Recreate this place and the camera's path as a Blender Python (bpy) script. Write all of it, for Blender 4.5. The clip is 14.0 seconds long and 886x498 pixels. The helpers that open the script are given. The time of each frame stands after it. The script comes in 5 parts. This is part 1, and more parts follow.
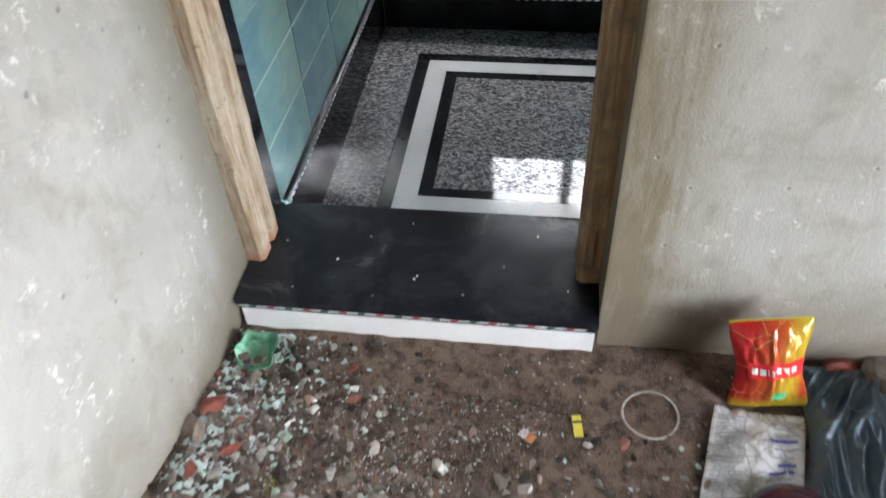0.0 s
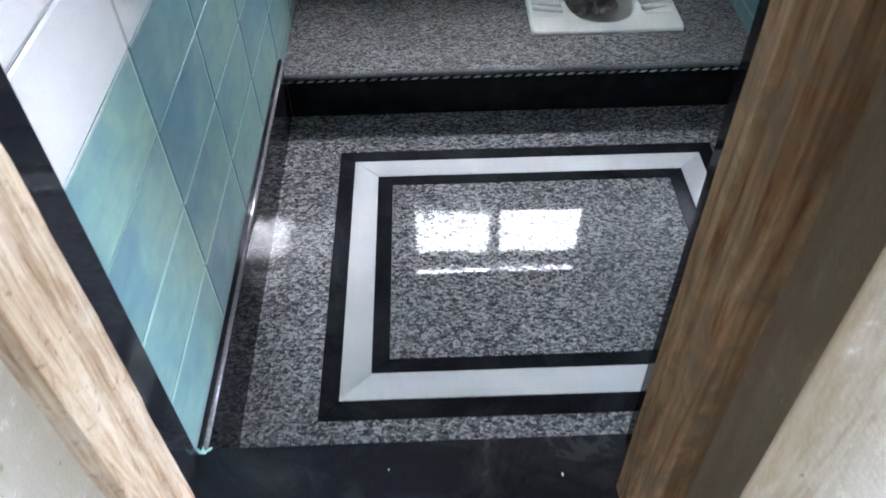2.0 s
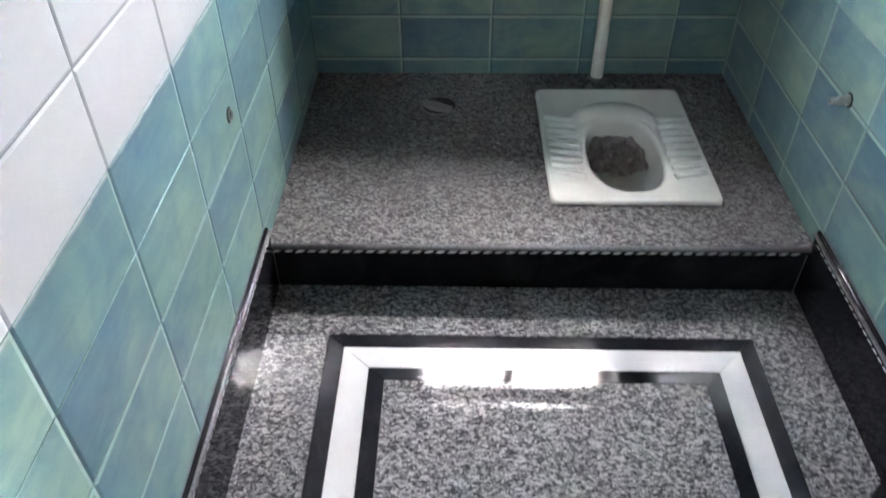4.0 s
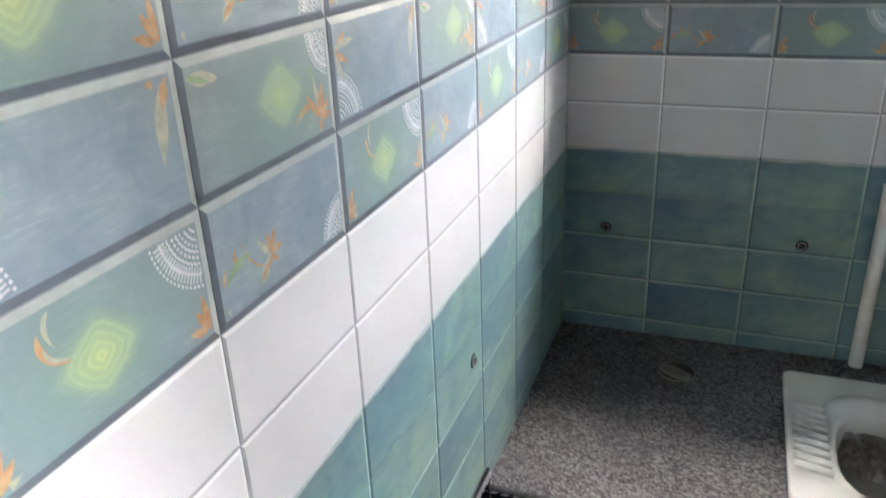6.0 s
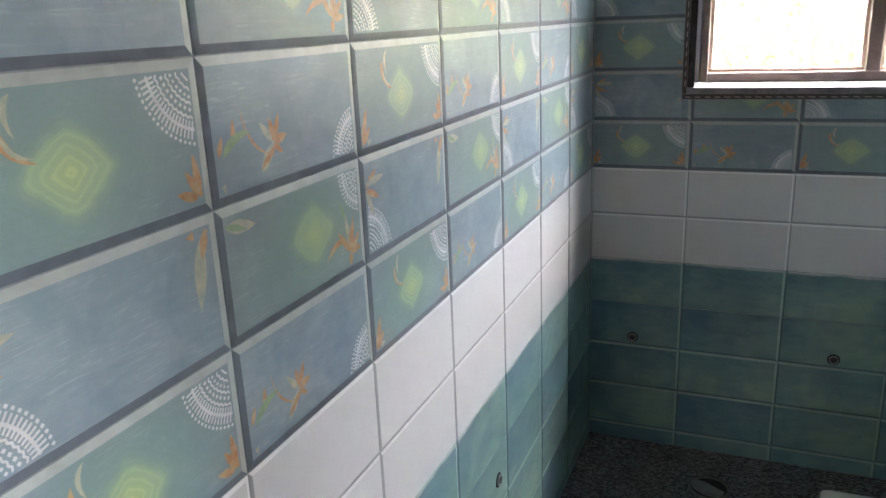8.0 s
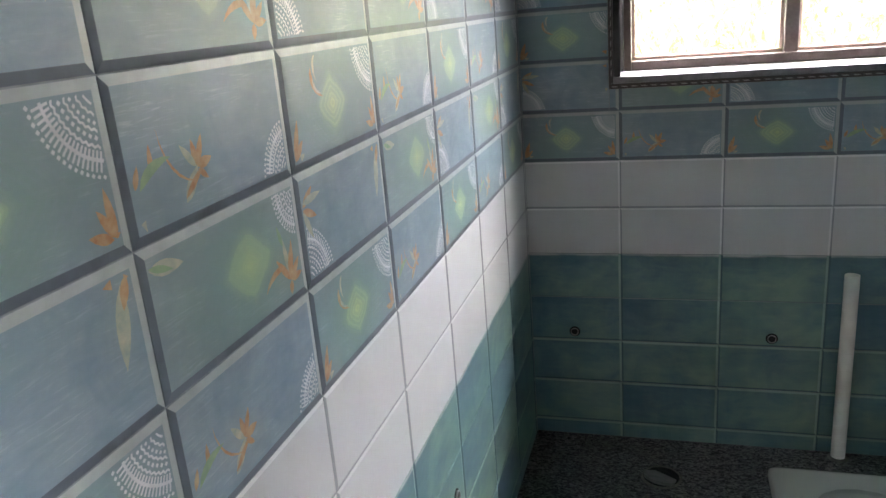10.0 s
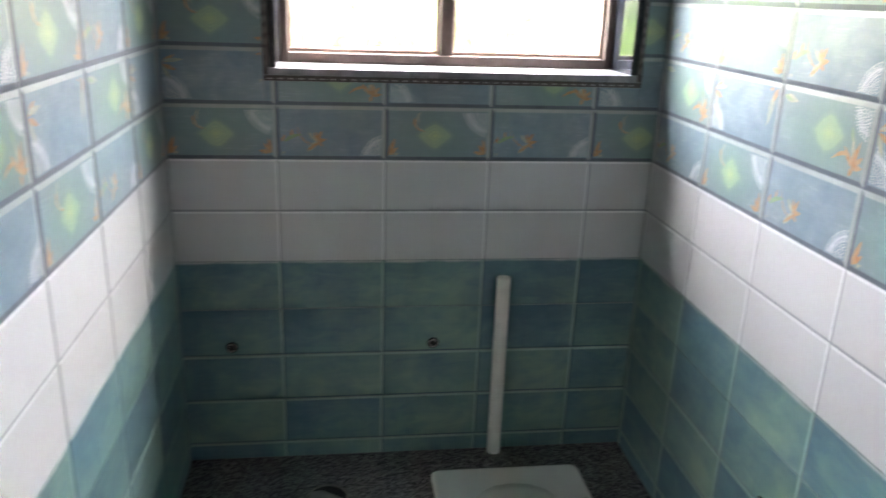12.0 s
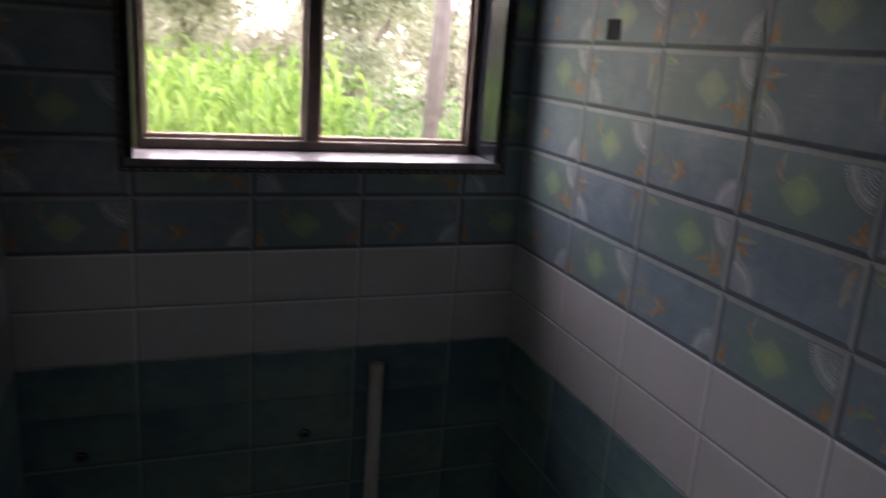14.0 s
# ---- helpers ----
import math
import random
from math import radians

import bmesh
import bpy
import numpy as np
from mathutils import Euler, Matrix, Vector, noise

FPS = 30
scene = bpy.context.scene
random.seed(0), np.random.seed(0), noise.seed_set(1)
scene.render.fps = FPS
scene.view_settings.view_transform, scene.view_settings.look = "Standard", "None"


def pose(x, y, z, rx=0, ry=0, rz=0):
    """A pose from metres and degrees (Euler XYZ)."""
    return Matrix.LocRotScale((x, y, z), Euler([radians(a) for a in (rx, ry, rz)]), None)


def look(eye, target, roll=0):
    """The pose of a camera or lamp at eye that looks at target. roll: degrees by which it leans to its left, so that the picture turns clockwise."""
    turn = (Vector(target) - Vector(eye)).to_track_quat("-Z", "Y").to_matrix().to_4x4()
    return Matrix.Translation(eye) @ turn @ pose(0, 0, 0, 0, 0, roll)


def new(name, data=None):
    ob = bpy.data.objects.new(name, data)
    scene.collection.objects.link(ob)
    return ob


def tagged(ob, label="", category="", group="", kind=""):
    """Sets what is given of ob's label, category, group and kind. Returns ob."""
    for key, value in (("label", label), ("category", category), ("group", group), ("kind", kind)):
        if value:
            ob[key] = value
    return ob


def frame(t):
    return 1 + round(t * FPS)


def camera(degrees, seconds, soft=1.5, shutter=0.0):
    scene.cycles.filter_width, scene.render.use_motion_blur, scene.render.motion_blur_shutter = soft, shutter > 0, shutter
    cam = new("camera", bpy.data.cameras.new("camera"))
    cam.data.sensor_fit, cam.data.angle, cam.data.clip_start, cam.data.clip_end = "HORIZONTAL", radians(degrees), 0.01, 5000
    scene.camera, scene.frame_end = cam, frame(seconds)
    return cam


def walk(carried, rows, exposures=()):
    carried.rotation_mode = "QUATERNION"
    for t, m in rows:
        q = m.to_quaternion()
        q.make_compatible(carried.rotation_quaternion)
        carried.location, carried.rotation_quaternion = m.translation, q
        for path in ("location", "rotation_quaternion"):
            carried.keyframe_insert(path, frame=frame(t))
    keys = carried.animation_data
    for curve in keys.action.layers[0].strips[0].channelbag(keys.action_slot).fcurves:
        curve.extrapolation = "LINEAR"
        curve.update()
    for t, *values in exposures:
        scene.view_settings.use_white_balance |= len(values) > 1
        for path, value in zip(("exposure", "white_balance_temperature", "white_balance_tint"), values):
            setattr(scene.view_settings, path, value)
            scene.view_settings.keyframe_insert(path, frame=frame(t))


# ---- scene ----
cam = camera(60.1, 14.0, soft=1.5, shutter=0.5)
PATH = [
    (0, (0.626, -1.322, 1.413), (0.375, 0.08, 0.008), -3.6),
    (0.5, (0.627, -1.155, 1.4), (0.364, 0.246, -0.002), -4.0),
    (1, (0.604, -1.012, 1.395), (0.332, 0.369, -0.026), -2.6),
    (1.5, (0.494, -0.795, 1.38), (0.422, 0.606, -0.045), -2.4),
    (2, (0.421, -0.663, 1.393), (0.441, 0.717, -0.056), -1.4),
    (4.5, (0.494, -0.236, 1.435), (0.4, 1.364, 0.239), 0.5),
    (5, (0.499, -0.256, 1.468), (0.078, 1.397, 0.424), -1.8),
    (5.5, (0.498, -0.282, 1.504), (-0.101, 1.396, 0.595), -2.3),
    (6, (0.5, -0.299, 1.533), (-0.17, 1.406, 0.732), -2.4),
    (6.5, (0.499, -0.312, 1.564), (-0.231, 1.433, 0.915), -2.4),
    (7, (0.503, -0.328, 1.59), (-0.256, 1.439, 1.041), -2.2),
    (9.5, (0.463, -0.237, 1.59), (-0.228, 1.538, 0.979), -4.7),
    (10, (0.441, -0.229, 1.594), (-0.127, 1.595, 1.001), -4.8),
    (10.5, (0.469, -0.186, 1.58), (-0.12, 1.588, 0.87), -5.7),
    (11, (0.505, -0.148, 1.58), (0.033, 1.657, 0.859), -3.7),
    (11.5, (0.502, -0.109, 1.595), (0.296, 1.725, 0.825), -1.8),
    (12, (0.463, -0.009, 1.571), (0.73, 1.869, 0.937), 2.1),
    (12.5, (0.38, 0.049, 1.66), (0.797, 1.902, 1.033), 2.1),
    (13, (0.35, 0.032, 1.696), (0.786, 1.919, 1.196), 2.8),
    (13.5, (0.347, 0.032, 1.707), (0.808, 1.927, 1.266), 3.7),
    (14, (0.37, 0.067, 1.69), (1.051, 1.877, 1.178), 4.0),
]

EXPOSURE = [(0.0, 6.25, 6550, 12), (1.0, 6.35, 6300, 11), (1.5, 6.6, 6150, 13), (2.0, 6.85, 6100, 15), (4.5, 7.35, 6900, 19), (5.0, 7.2, 7000, 17), (5.5, 7.25, 7050, 18), (6.5, 7.25, 7000, 20), (7.0, 7.05, 6950, 19), (9.5, 6.5, 6950, 18), (10.5, 6.6, 6950, 18), (11.0, 7.0, 6900, 18), (12.0, 6.8, 7050, 18), (12.5, 5.95, 7150, 19), (13.0, 5.2, 7050, 24), (13.5, 4.35, 7000, 28), (14.0, 3.95, 7050, 30)]
walk(cam, [(t, look(eye, target, roll)) for t, eye, target, roll in PATH], EXPOSURE)

# ---------- light ----------
SUN_EL, SUN_AZ = radians(64), radians(32)
world = bpy.data.worlds.new("world")
scene.world = world
world.use_nodes = True
wn, wl = world.node_tree.nodes, world.node_tree.links
sky = wn.new("ShaderNodeTexSky")
sky.sky_type, sky.sun_disc, sky.sun_elevation, sky.sun_rotation = "NISHITA", False, SUN_EL, SUN_AZ
sky.dust_density, sky.air_density = 2.0, 1.0
pale = wn.new("ShaderNodeHueSaturation")
pale.inputs["Saturation"].default_value = 0.35
wl.new(sky.outputs[0], pale.inputs["Color"])
wl.new(pale.outputs[0], wn["Background"].inputs[0])
wn["Background"].inputs[1].default_value = 0.15
sun = new("sun", bpy.data.lights.new("sun", "SUN"))
sun.data.energy, sun.data.angle, sun.data.color = 0.14, radians(45), (1.0, 0.97, 0.93)
sun.matrix_world = look((0, 0, 0), (-math.sin(SUN_AZ) * math.cos(SUN_EL), -math.cos(SUN_AZ) * math.cos(SUN_EL), -math.sin(SUN_EL)))

# ---------- materials ----------
def start(name, rough=0.5, metal=0.0, spec=0.5):
    m = bpy.data.materials.new(name)
    m.use_nodes = True
    b = m.node_tree.nodes["Principled BSDF"]
    b.inputs["Roughness"].default_value = rough
    b.inputs["Metallic"].default_value = metal
    b.inputs["Specular IOR Level"].default_value = spec
    return m, m.node_tree.nodes, m.node_tree.links, b


def put(links, value, socket):
    if isinstance(value, bpy.types.NodeSocket):
        links.new(value, socket)
    elif isinstance(value, (tuple, list)):
        socket.default_value = (*value, 1) if len(value) == 3 and socket.type == "RGBA" else value
    else:
        socket.default_value = value


def noise_of(n, l, vec, scale, detail=4, rough=0.55, distort=0.0):
    t = n.new("ShaderNodeTexNoise")
    put(l, scale, t.inputs["Scale"]), put(l, detail, t.inputs["Detail"]), put(l, rough, t.inputs["Roughness"])
    t.inputs["Distortion"].default_value = distort
    if vec:
        l.new(vec, t.inputs["Vector"])
    return t.outputs["Fac"]


def voro(n, l, vec, scale, out="Color", feature="F1"):
    t = n.new("ShaderNodeTexVoronoi")
    t.feature = feature
    t.inputs["Scale"].default_value = scale
    l.new(vec, t.inputs["Vector"])
    return t.outputs[out]


def ramp(n, l, fac, stops):
    r = n.new("ShaderNodeValToRGB")
    e = r.color_ramp.elements
    while len(e) < len(stops):
        e.new(0.5)
    for k, (p, c) in enumerate(stops):
        e[k].position, e[k].color = p, (*c, 1) if isinstance(c, tuple) else (c, c, c, 1)
    l.new(fac, r.inputs[0])
    return r.outputs[0]


def mixc(n, l, fac, a, b, mode="MIX"):
    t = n.new("ShaderNodeMix")
    t.data_type, t.blend_type = "RGBA", mode
    put(l, fac, t.inputs[0]), put(l, a, t.inputs[6]), put(l, b, t.inputs[7])
    return t.outputs[2]


def mth(n, l, op, a, b=0.0, clamp=False):
    t = n.new("ShaderNodeMath")
    t.operation, t.use_clamp = op, clamp
    put(l, a, t.inputs[0]), put(l, b, t.inputs[1])
    return t.outputs[0]


def bump(n, l, b, height, strength=0.3, dist=0.002):
    t = n.new("ShaderNodeBump")
    t.inputs["Strength"].default_value, t.inputs["Distance"].default_value = strength, dist
    l.new(height, t.inputs["Height"])
    l.new(t.outputs[0], b.inputs["Normal"])


def coords(n, kind="Object"):
    return n.new("ShaderNodeTexCoord").outputs[kind]


def shifted(n, l):
    """Object coordinates, moved by each object's own random number."""
    o = n.new("ShaderNodeObjectInfo").outputs["Random"]
    c = n.new("ShaderNodeCombineXYZ")
    for k, f in enumerate((37.0, 11.0, 71.0)):
        l.new(mth(n, l, "MULTIPLY", o, f), c.inputs[k])
    a = n.new("ShaderNodeVectorMath")
    l.new(coords(n), a.inputs[0]), l.new(c.outputs[0], a.inputs[1])
    return a.outputs[0], o


def simple(name, c0, c1, scale=12, rough=0.5, metal=0.0, bumps=0.2, fine=120, detail=5, spec=0.5, dist=0.002):
    m, n, l, b = start(name, rough, metal, spec)
    v, o = shifted(n, l)
    f = noise_of(n, l, v, scale, detail)
    g = noise_of(n, l, v, fine, 3)
    s = mth(n, l, "ADD", mth(n, l, "MULTIPLY", f, 0.75), mth(n, l, "MULTIPLY", g, 0.25))
    l.new(ramp(n, l, s, [(0.32, c0), (0.68, c1)]), b.inputs["Base Color"])
    if bumps:
        bump(n, l, b, s, bumps, dist)
    return m


def glaze(name, c, rough=0.26, spec=0.5, vary=0.12, scale=9):
    m, n, l, b = start(name, rough, spec=spec)
    v, o = shifted(n, l)
    f = noise_of(n, l, v, scale, 3)
    k = ramp(n, l, f, [(0.2, 1.0 - vary), (0.8, 1.0)])
    l.new(mixc(n, l, 1.0, c, k, "MULTIPLY"), b.inputs["Base Color"])
    return m


def noise_vec(n, l, v, scale, size):
    """The coordinates v, warped by noise."""
    t = n.new("ShaderNodeTexNoise")
    t.inputs["Scale"].default_value = scale
    l.new(v, t.inputs["Vector"])
    s = n.new("ShaderNodeVectorMath")
    s.operation = "SCALE"
    s.inputs[3].default_value = size
    l.new(t.outputs["Color"], s.inputs[0])
    w = n.new("ShaderNodeVectorMath")
    l.new(v, w.inputs[0]), l.new(s.outputs[0], w.inputs[1])
    return w.outputs[0]


def plaster_mat(name="plaster"):
    m, n, l, b = start(name, 0.85, spec=0.25)
    v = coords(n)
    big = noise_of(n, l, v, 2.2, 5, 0.6, 0.6)
    mid = noise_of(n, l, v, 11, 6, 0.7, 0.3)
    st = n.new("ShaderNodeMapping")
    st.inputs["Scale"].default_value = (26, 26, 3.0)
    st.inputs["Rotation"].default_value = (0.1, 0.15, 0)
    l.new(v, st.inputs["Vector"])
    trowel = noise_of(n, l, st.outputs[0], 1, 5, 0.65, 0.5)
    fine = noise_of(n, l, v, 190, 4)
    a = ramp(n, l, big, [(0.3, (0.32, 0.305, 0.265)), (0.5, (0.405, 0.395, 0.36)), (0.7, (0.465, 0.455, 0.42))])
    a = mixc(n, l, mth(n, l, "MULTIPLY", ramp(n, l, trowel, [(0.55, 0.0), (0.75, 1.0)]), 0.18), a, (0.60, 0.58, 0.53))
    a = mixc(n, l, ramp(n, l, mid, [(0.50, 0.0), (0.70, 0.6)]), a, (0.29, 0.265, 0.215))
    pits = voro(n, l, v, 17, "Distance")
    pit = ramp(n, l, pits, [(0.045, 1.0), (0.085, 0.0)])
    a = mixc(n, l, mth(n, l, "MULTIPLY", pit, 0.5), a, (0.2, 0.17, 0.13))
    scuff = noise_of(n, l, noise_vec(n, l, v, 12, 0.06), 38, 6, 0.75)
    line = mth(n, l, "MULTIPLY", ramp(n, l, scuff, [(0.57, 0.0), (0.63, 1.0)]), ramp(n, l, noise_of(n, l, v, 4.3, 6, 0.8), [(0.50, 0.0), (0.60, 1.0)]))
    a = mixc(n, l, line, a, (0.70, 0.69, 0.66))
    sep = n.new("ShaderNodeSeparateXYZ")
    l.new(v, sep.inputs[0])
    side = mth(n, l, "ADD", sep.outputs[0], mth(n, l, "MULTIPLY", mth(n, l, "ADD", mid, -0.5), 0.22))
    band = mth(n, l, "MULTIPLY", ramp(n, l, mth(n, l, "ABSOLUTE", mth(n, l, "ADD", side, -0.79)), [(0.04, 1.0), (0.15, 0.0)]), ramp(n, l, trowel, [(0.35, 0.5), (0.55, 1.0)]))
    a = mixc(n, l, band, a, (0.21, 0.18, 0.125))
    # door reveal: khaki cement stain, with the reveal's shade painted in as well
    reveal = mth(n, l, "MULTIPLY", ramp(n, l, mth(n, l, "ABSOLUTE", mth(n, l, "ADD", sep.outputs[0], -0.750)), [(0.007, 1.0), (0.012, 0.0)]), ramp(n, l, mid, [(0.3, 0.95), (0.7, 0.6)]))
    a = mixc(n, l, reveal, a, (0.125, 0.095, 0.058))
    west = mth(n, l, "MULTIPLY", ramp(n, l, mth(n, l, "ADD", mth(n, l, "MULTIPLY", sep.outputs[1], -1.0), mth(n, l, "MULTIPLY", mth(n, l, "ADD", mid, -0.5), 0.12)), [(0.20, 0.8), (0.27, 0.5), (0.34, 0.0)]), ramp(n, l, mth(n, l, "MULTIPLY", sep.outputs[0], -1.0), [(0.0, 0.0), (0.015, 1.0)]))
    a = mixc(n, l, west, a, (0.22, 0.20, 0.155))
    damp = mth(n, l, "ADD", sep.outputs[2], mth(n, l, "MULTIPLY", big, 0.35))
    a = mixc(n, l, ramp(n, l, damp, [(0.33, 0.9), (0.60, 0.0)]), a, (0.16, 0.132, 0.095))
    l.new(a, b.inputs["Base Color"])
    h = mth(n, l, "ADD", mth(n, l, "ADD", mth(n, l, "MULTIPLY", ramp(n, l, trowel, [(0.55, 0.0), (0.78, 1.0)]), 0.10), mth(n, l, "MULTIPLY", fine, 0.3)), mth(n, l, "MULTIPLY", pit, -0.8))
    bump(n, l, b, mth(n, l, "ADD", h, mid), 0.55, 0.008)
    return m


def granite_mat():
    """Polished grey granite: pale grains in a dark ground."""
    m, n, l, b = start("grey_granite", 0.06, spec=0.25)
    v = coords(n)
    mp = n.new("ShaderNodeMapping")
    mp.inputs["Scale"].default_value = (0.62, 1.0, 1.0)
    l.new(v, mp.inputs["Vector"])
    w = n.new("ShaderNodeVectorMath")
    w.operation = "ADD"
    dn = n.new("ShaderNodeTexNoise")
    dn.inputs["Scale"].default_value = 90
    l.new(mp.outputs[0], dn.inputs["Vector"])
    sc = n.new("ShaderNodeVectorMath")
    sc.operation = "SCALE"
    sc.inputs[3].default_value = 0.012
    l.new(dn.outputs["Color"], sc.inputs[0])
    l.new(mp.outputs[0], w.inputs[0]), l.new(sc.outputs[0], w.inputs[1])
    c = n.new("ShaderNodeSeparateColor")
    l.new(voro(n, l, w.outputs[0], 210), c.inputs[0])
    c2 = n.new("ShaderNodeSeparateColor")
    l.new(voro(n, l, w.outputs[0], 430), c2.inputs[0])
    big = noise_of(n, l, v, 14, 4)
    k = mth(n, l, "ADD", mth(n, l, "MULTIPLY", c.outputs[0], 0.6), mth(n, l, "ADD", mth(n, l, "MULTIPLY", c2.outputs[1], 0.32), mth(n, l, "MULTIPLY", big, 0.12)))
    l.new(ramp(n, l, k, [(0.24, (0.035, 0.036, 0.042)), (0.42, (0.095, 0.096, 0.105)), (0.60, (0.185, 0.185, 0.195)), (0.82, (0.38, 0.375, 0.38))]), b.inputs["Base Color"])
    l.new(ramp(n, l, k, [(0.32, 0.02), (0.42, 0.06), (0.6, 0.16)]), b.inputs["Specular IOR Level"])
    smear = noise_of(n, l, v, 6, 6, 0.7, 1.0)
    l.new(ramp(n, l, smear, [(0.45, 0.03), (0.8, 0.10)]), b.inputs["Roughness"])
    return m


def dusty(m):
    """A copy of the polished stone under a dull film of building dust."""
    d = m.copy()
    d.name = "dusty_" + m.name
    n, l = d.node_tree.nodes, d.node_tree.links
    b = n["Principled BSDF"]
    film = noise_of(n, l, coords(n), 5, 6, 0.7, 0.8)
    colour = b.inputs["Base Color"].links[0].from_socket
    l.new(mixc(n, l, ramp(n, l, film, [(0.3, 0.25), (0.7, 0.65)]), colour, (0.078, 0.073, 0.068)), b.inputs["Base Color"])
    l.new(ramp(n, l, film, [(0.3, 0.25), (0.7, 0.45)]), b.inputs["Roughness"])
    return d


def black_mat(name="black_granite", dust=0.3, rough=0.05):
    m, n, l, b = start(name, rough, spec=0.17)
    v = coords(n)
    spk = voro(n, l, v, 420, "Distance")
    big = noise_of(n, l, v, 7, 6, 0.65, 0.8)
    a = ramp(n, l, spk, [(0.08, (0.03, 0.032, 0.037)), (0.3, (0.008, 0.009, 0.012))])
    d = ramp(n, l, big, [(0.45, 0.0), (0.75, dust)])
    a = mixc(n, l, mth(n, l, "MULTIPLY", d, 0.35), a, (0.14, 0.145, 0.15))
    l.new(a, b.inputs["Base Color"])
    l.new(mth(n, l, "ADD", mth(n, l, "MULTIPLY", d, 0.18), rough), b.inputs["Roughness"])
    return m


def wood_mat():
    m, n, l, b = start("raw_timber", 0.75, spec=0.25)
    v, o = shifted(n, l)
    mp = n.new("ShaderNodeMapping")
    mp.inputs["Scale"].default_value = (1, 1, 0.09)
    l.new(v, mp.inputs["Vector"])
    g = noise_of(n, l, mp.outputs[0], 75, 6, 0.65, 1.2)
    g2 = noise_of(n, l, mp.outputs[0], 22, 4, 0.6, 2.0)
    big = noise_of(n, l, v, 9, 5, 0.7)
    a = ramp(n, l, g, [(0.3, (0.22, 0.15, 0.09)), (0.47, (0.39, 0.31, 0.22)), (0.7, (0.54, 0.47, 0.37))])
    a = mixc(n, l, ramp(n, l, g2, [(0.50, 0.0), (0.66, 0.75)]), a, (0.22, 0.135, 0.07))
    a = mixc(n, l, ramp(n, l, big, [(0.50, 0.0), (0.72, 0.65)]), a, (0.48, 0.44, 0.36))
    knots = noise_of(n, l, v, 55, 3, 0.7)
    a = mixc(n, l, ramp(n, l, knots, [(0.60, 0.0), (0.70, 0.6)]), a, (0.16, 0.10, 0.06))
    sep = n.new("ShaderNodeSeparateXYZ")
    l.new(coords(n), sep.inputs[0])
    foot = mth(n, l, "ADD", sep.outputs[2], mth(n, l, "MULTIPLY", big, 0.10))
    a = mixc(n, l, ramp(n, l, foot, [(0.27, 0.75), (0.30, 0.0)]), a, (0.34, 0.14, 0.07))
    l.new(a, b.inputs["Base Color"])
    bump(n, l, b, mth(n, l, "ADD", g, mth(n, l, "MULTIPLY", big, 0.8)), 0.55, 0.004)
    return m


def old_wood_mat():
    m, n, l, b = start("stained_timber", 0.8, spec=0.2)
    v, o = shifted(n, l)
    mp = n.new("ShaderNodeMapping")
    mp.inputs["Scale"].default_value = (1, 1, 0.08)
    l.new(v, mp.inputs["Vector"])
    g = noise_of(n, l, mp.outputs[0], 60, 6, 0.65, 1.0)
    big = noise_of(n, l, v, 14, 5, 0.7, 0.6)
    a = ramp(n, l, g, [(0.32, (0.10, 0.045, 0.02)), (0.46, (0.22, 0.135, 0.072)), (0.68, (0.36, 0.255, 0.155))])
    a = mixc(n, l, ramp(n, l, big, [(0.46, 0.0), (0.62, 0.75)]), a, (0.15, 0.12, 0.085))
    l.new(a, b.inputs["Base Color"])
    bump(n, l, b, mth(n, l, "ADD", g, big), 0.5, 0.004)
    return m


def tile_uv(n, l):
    s = n.new("ShaderNodeSeparateXYZ")
    l.new(coords(n, "UV"), s.inputs[0])
    return s.outputs[0], s.outputs[1]


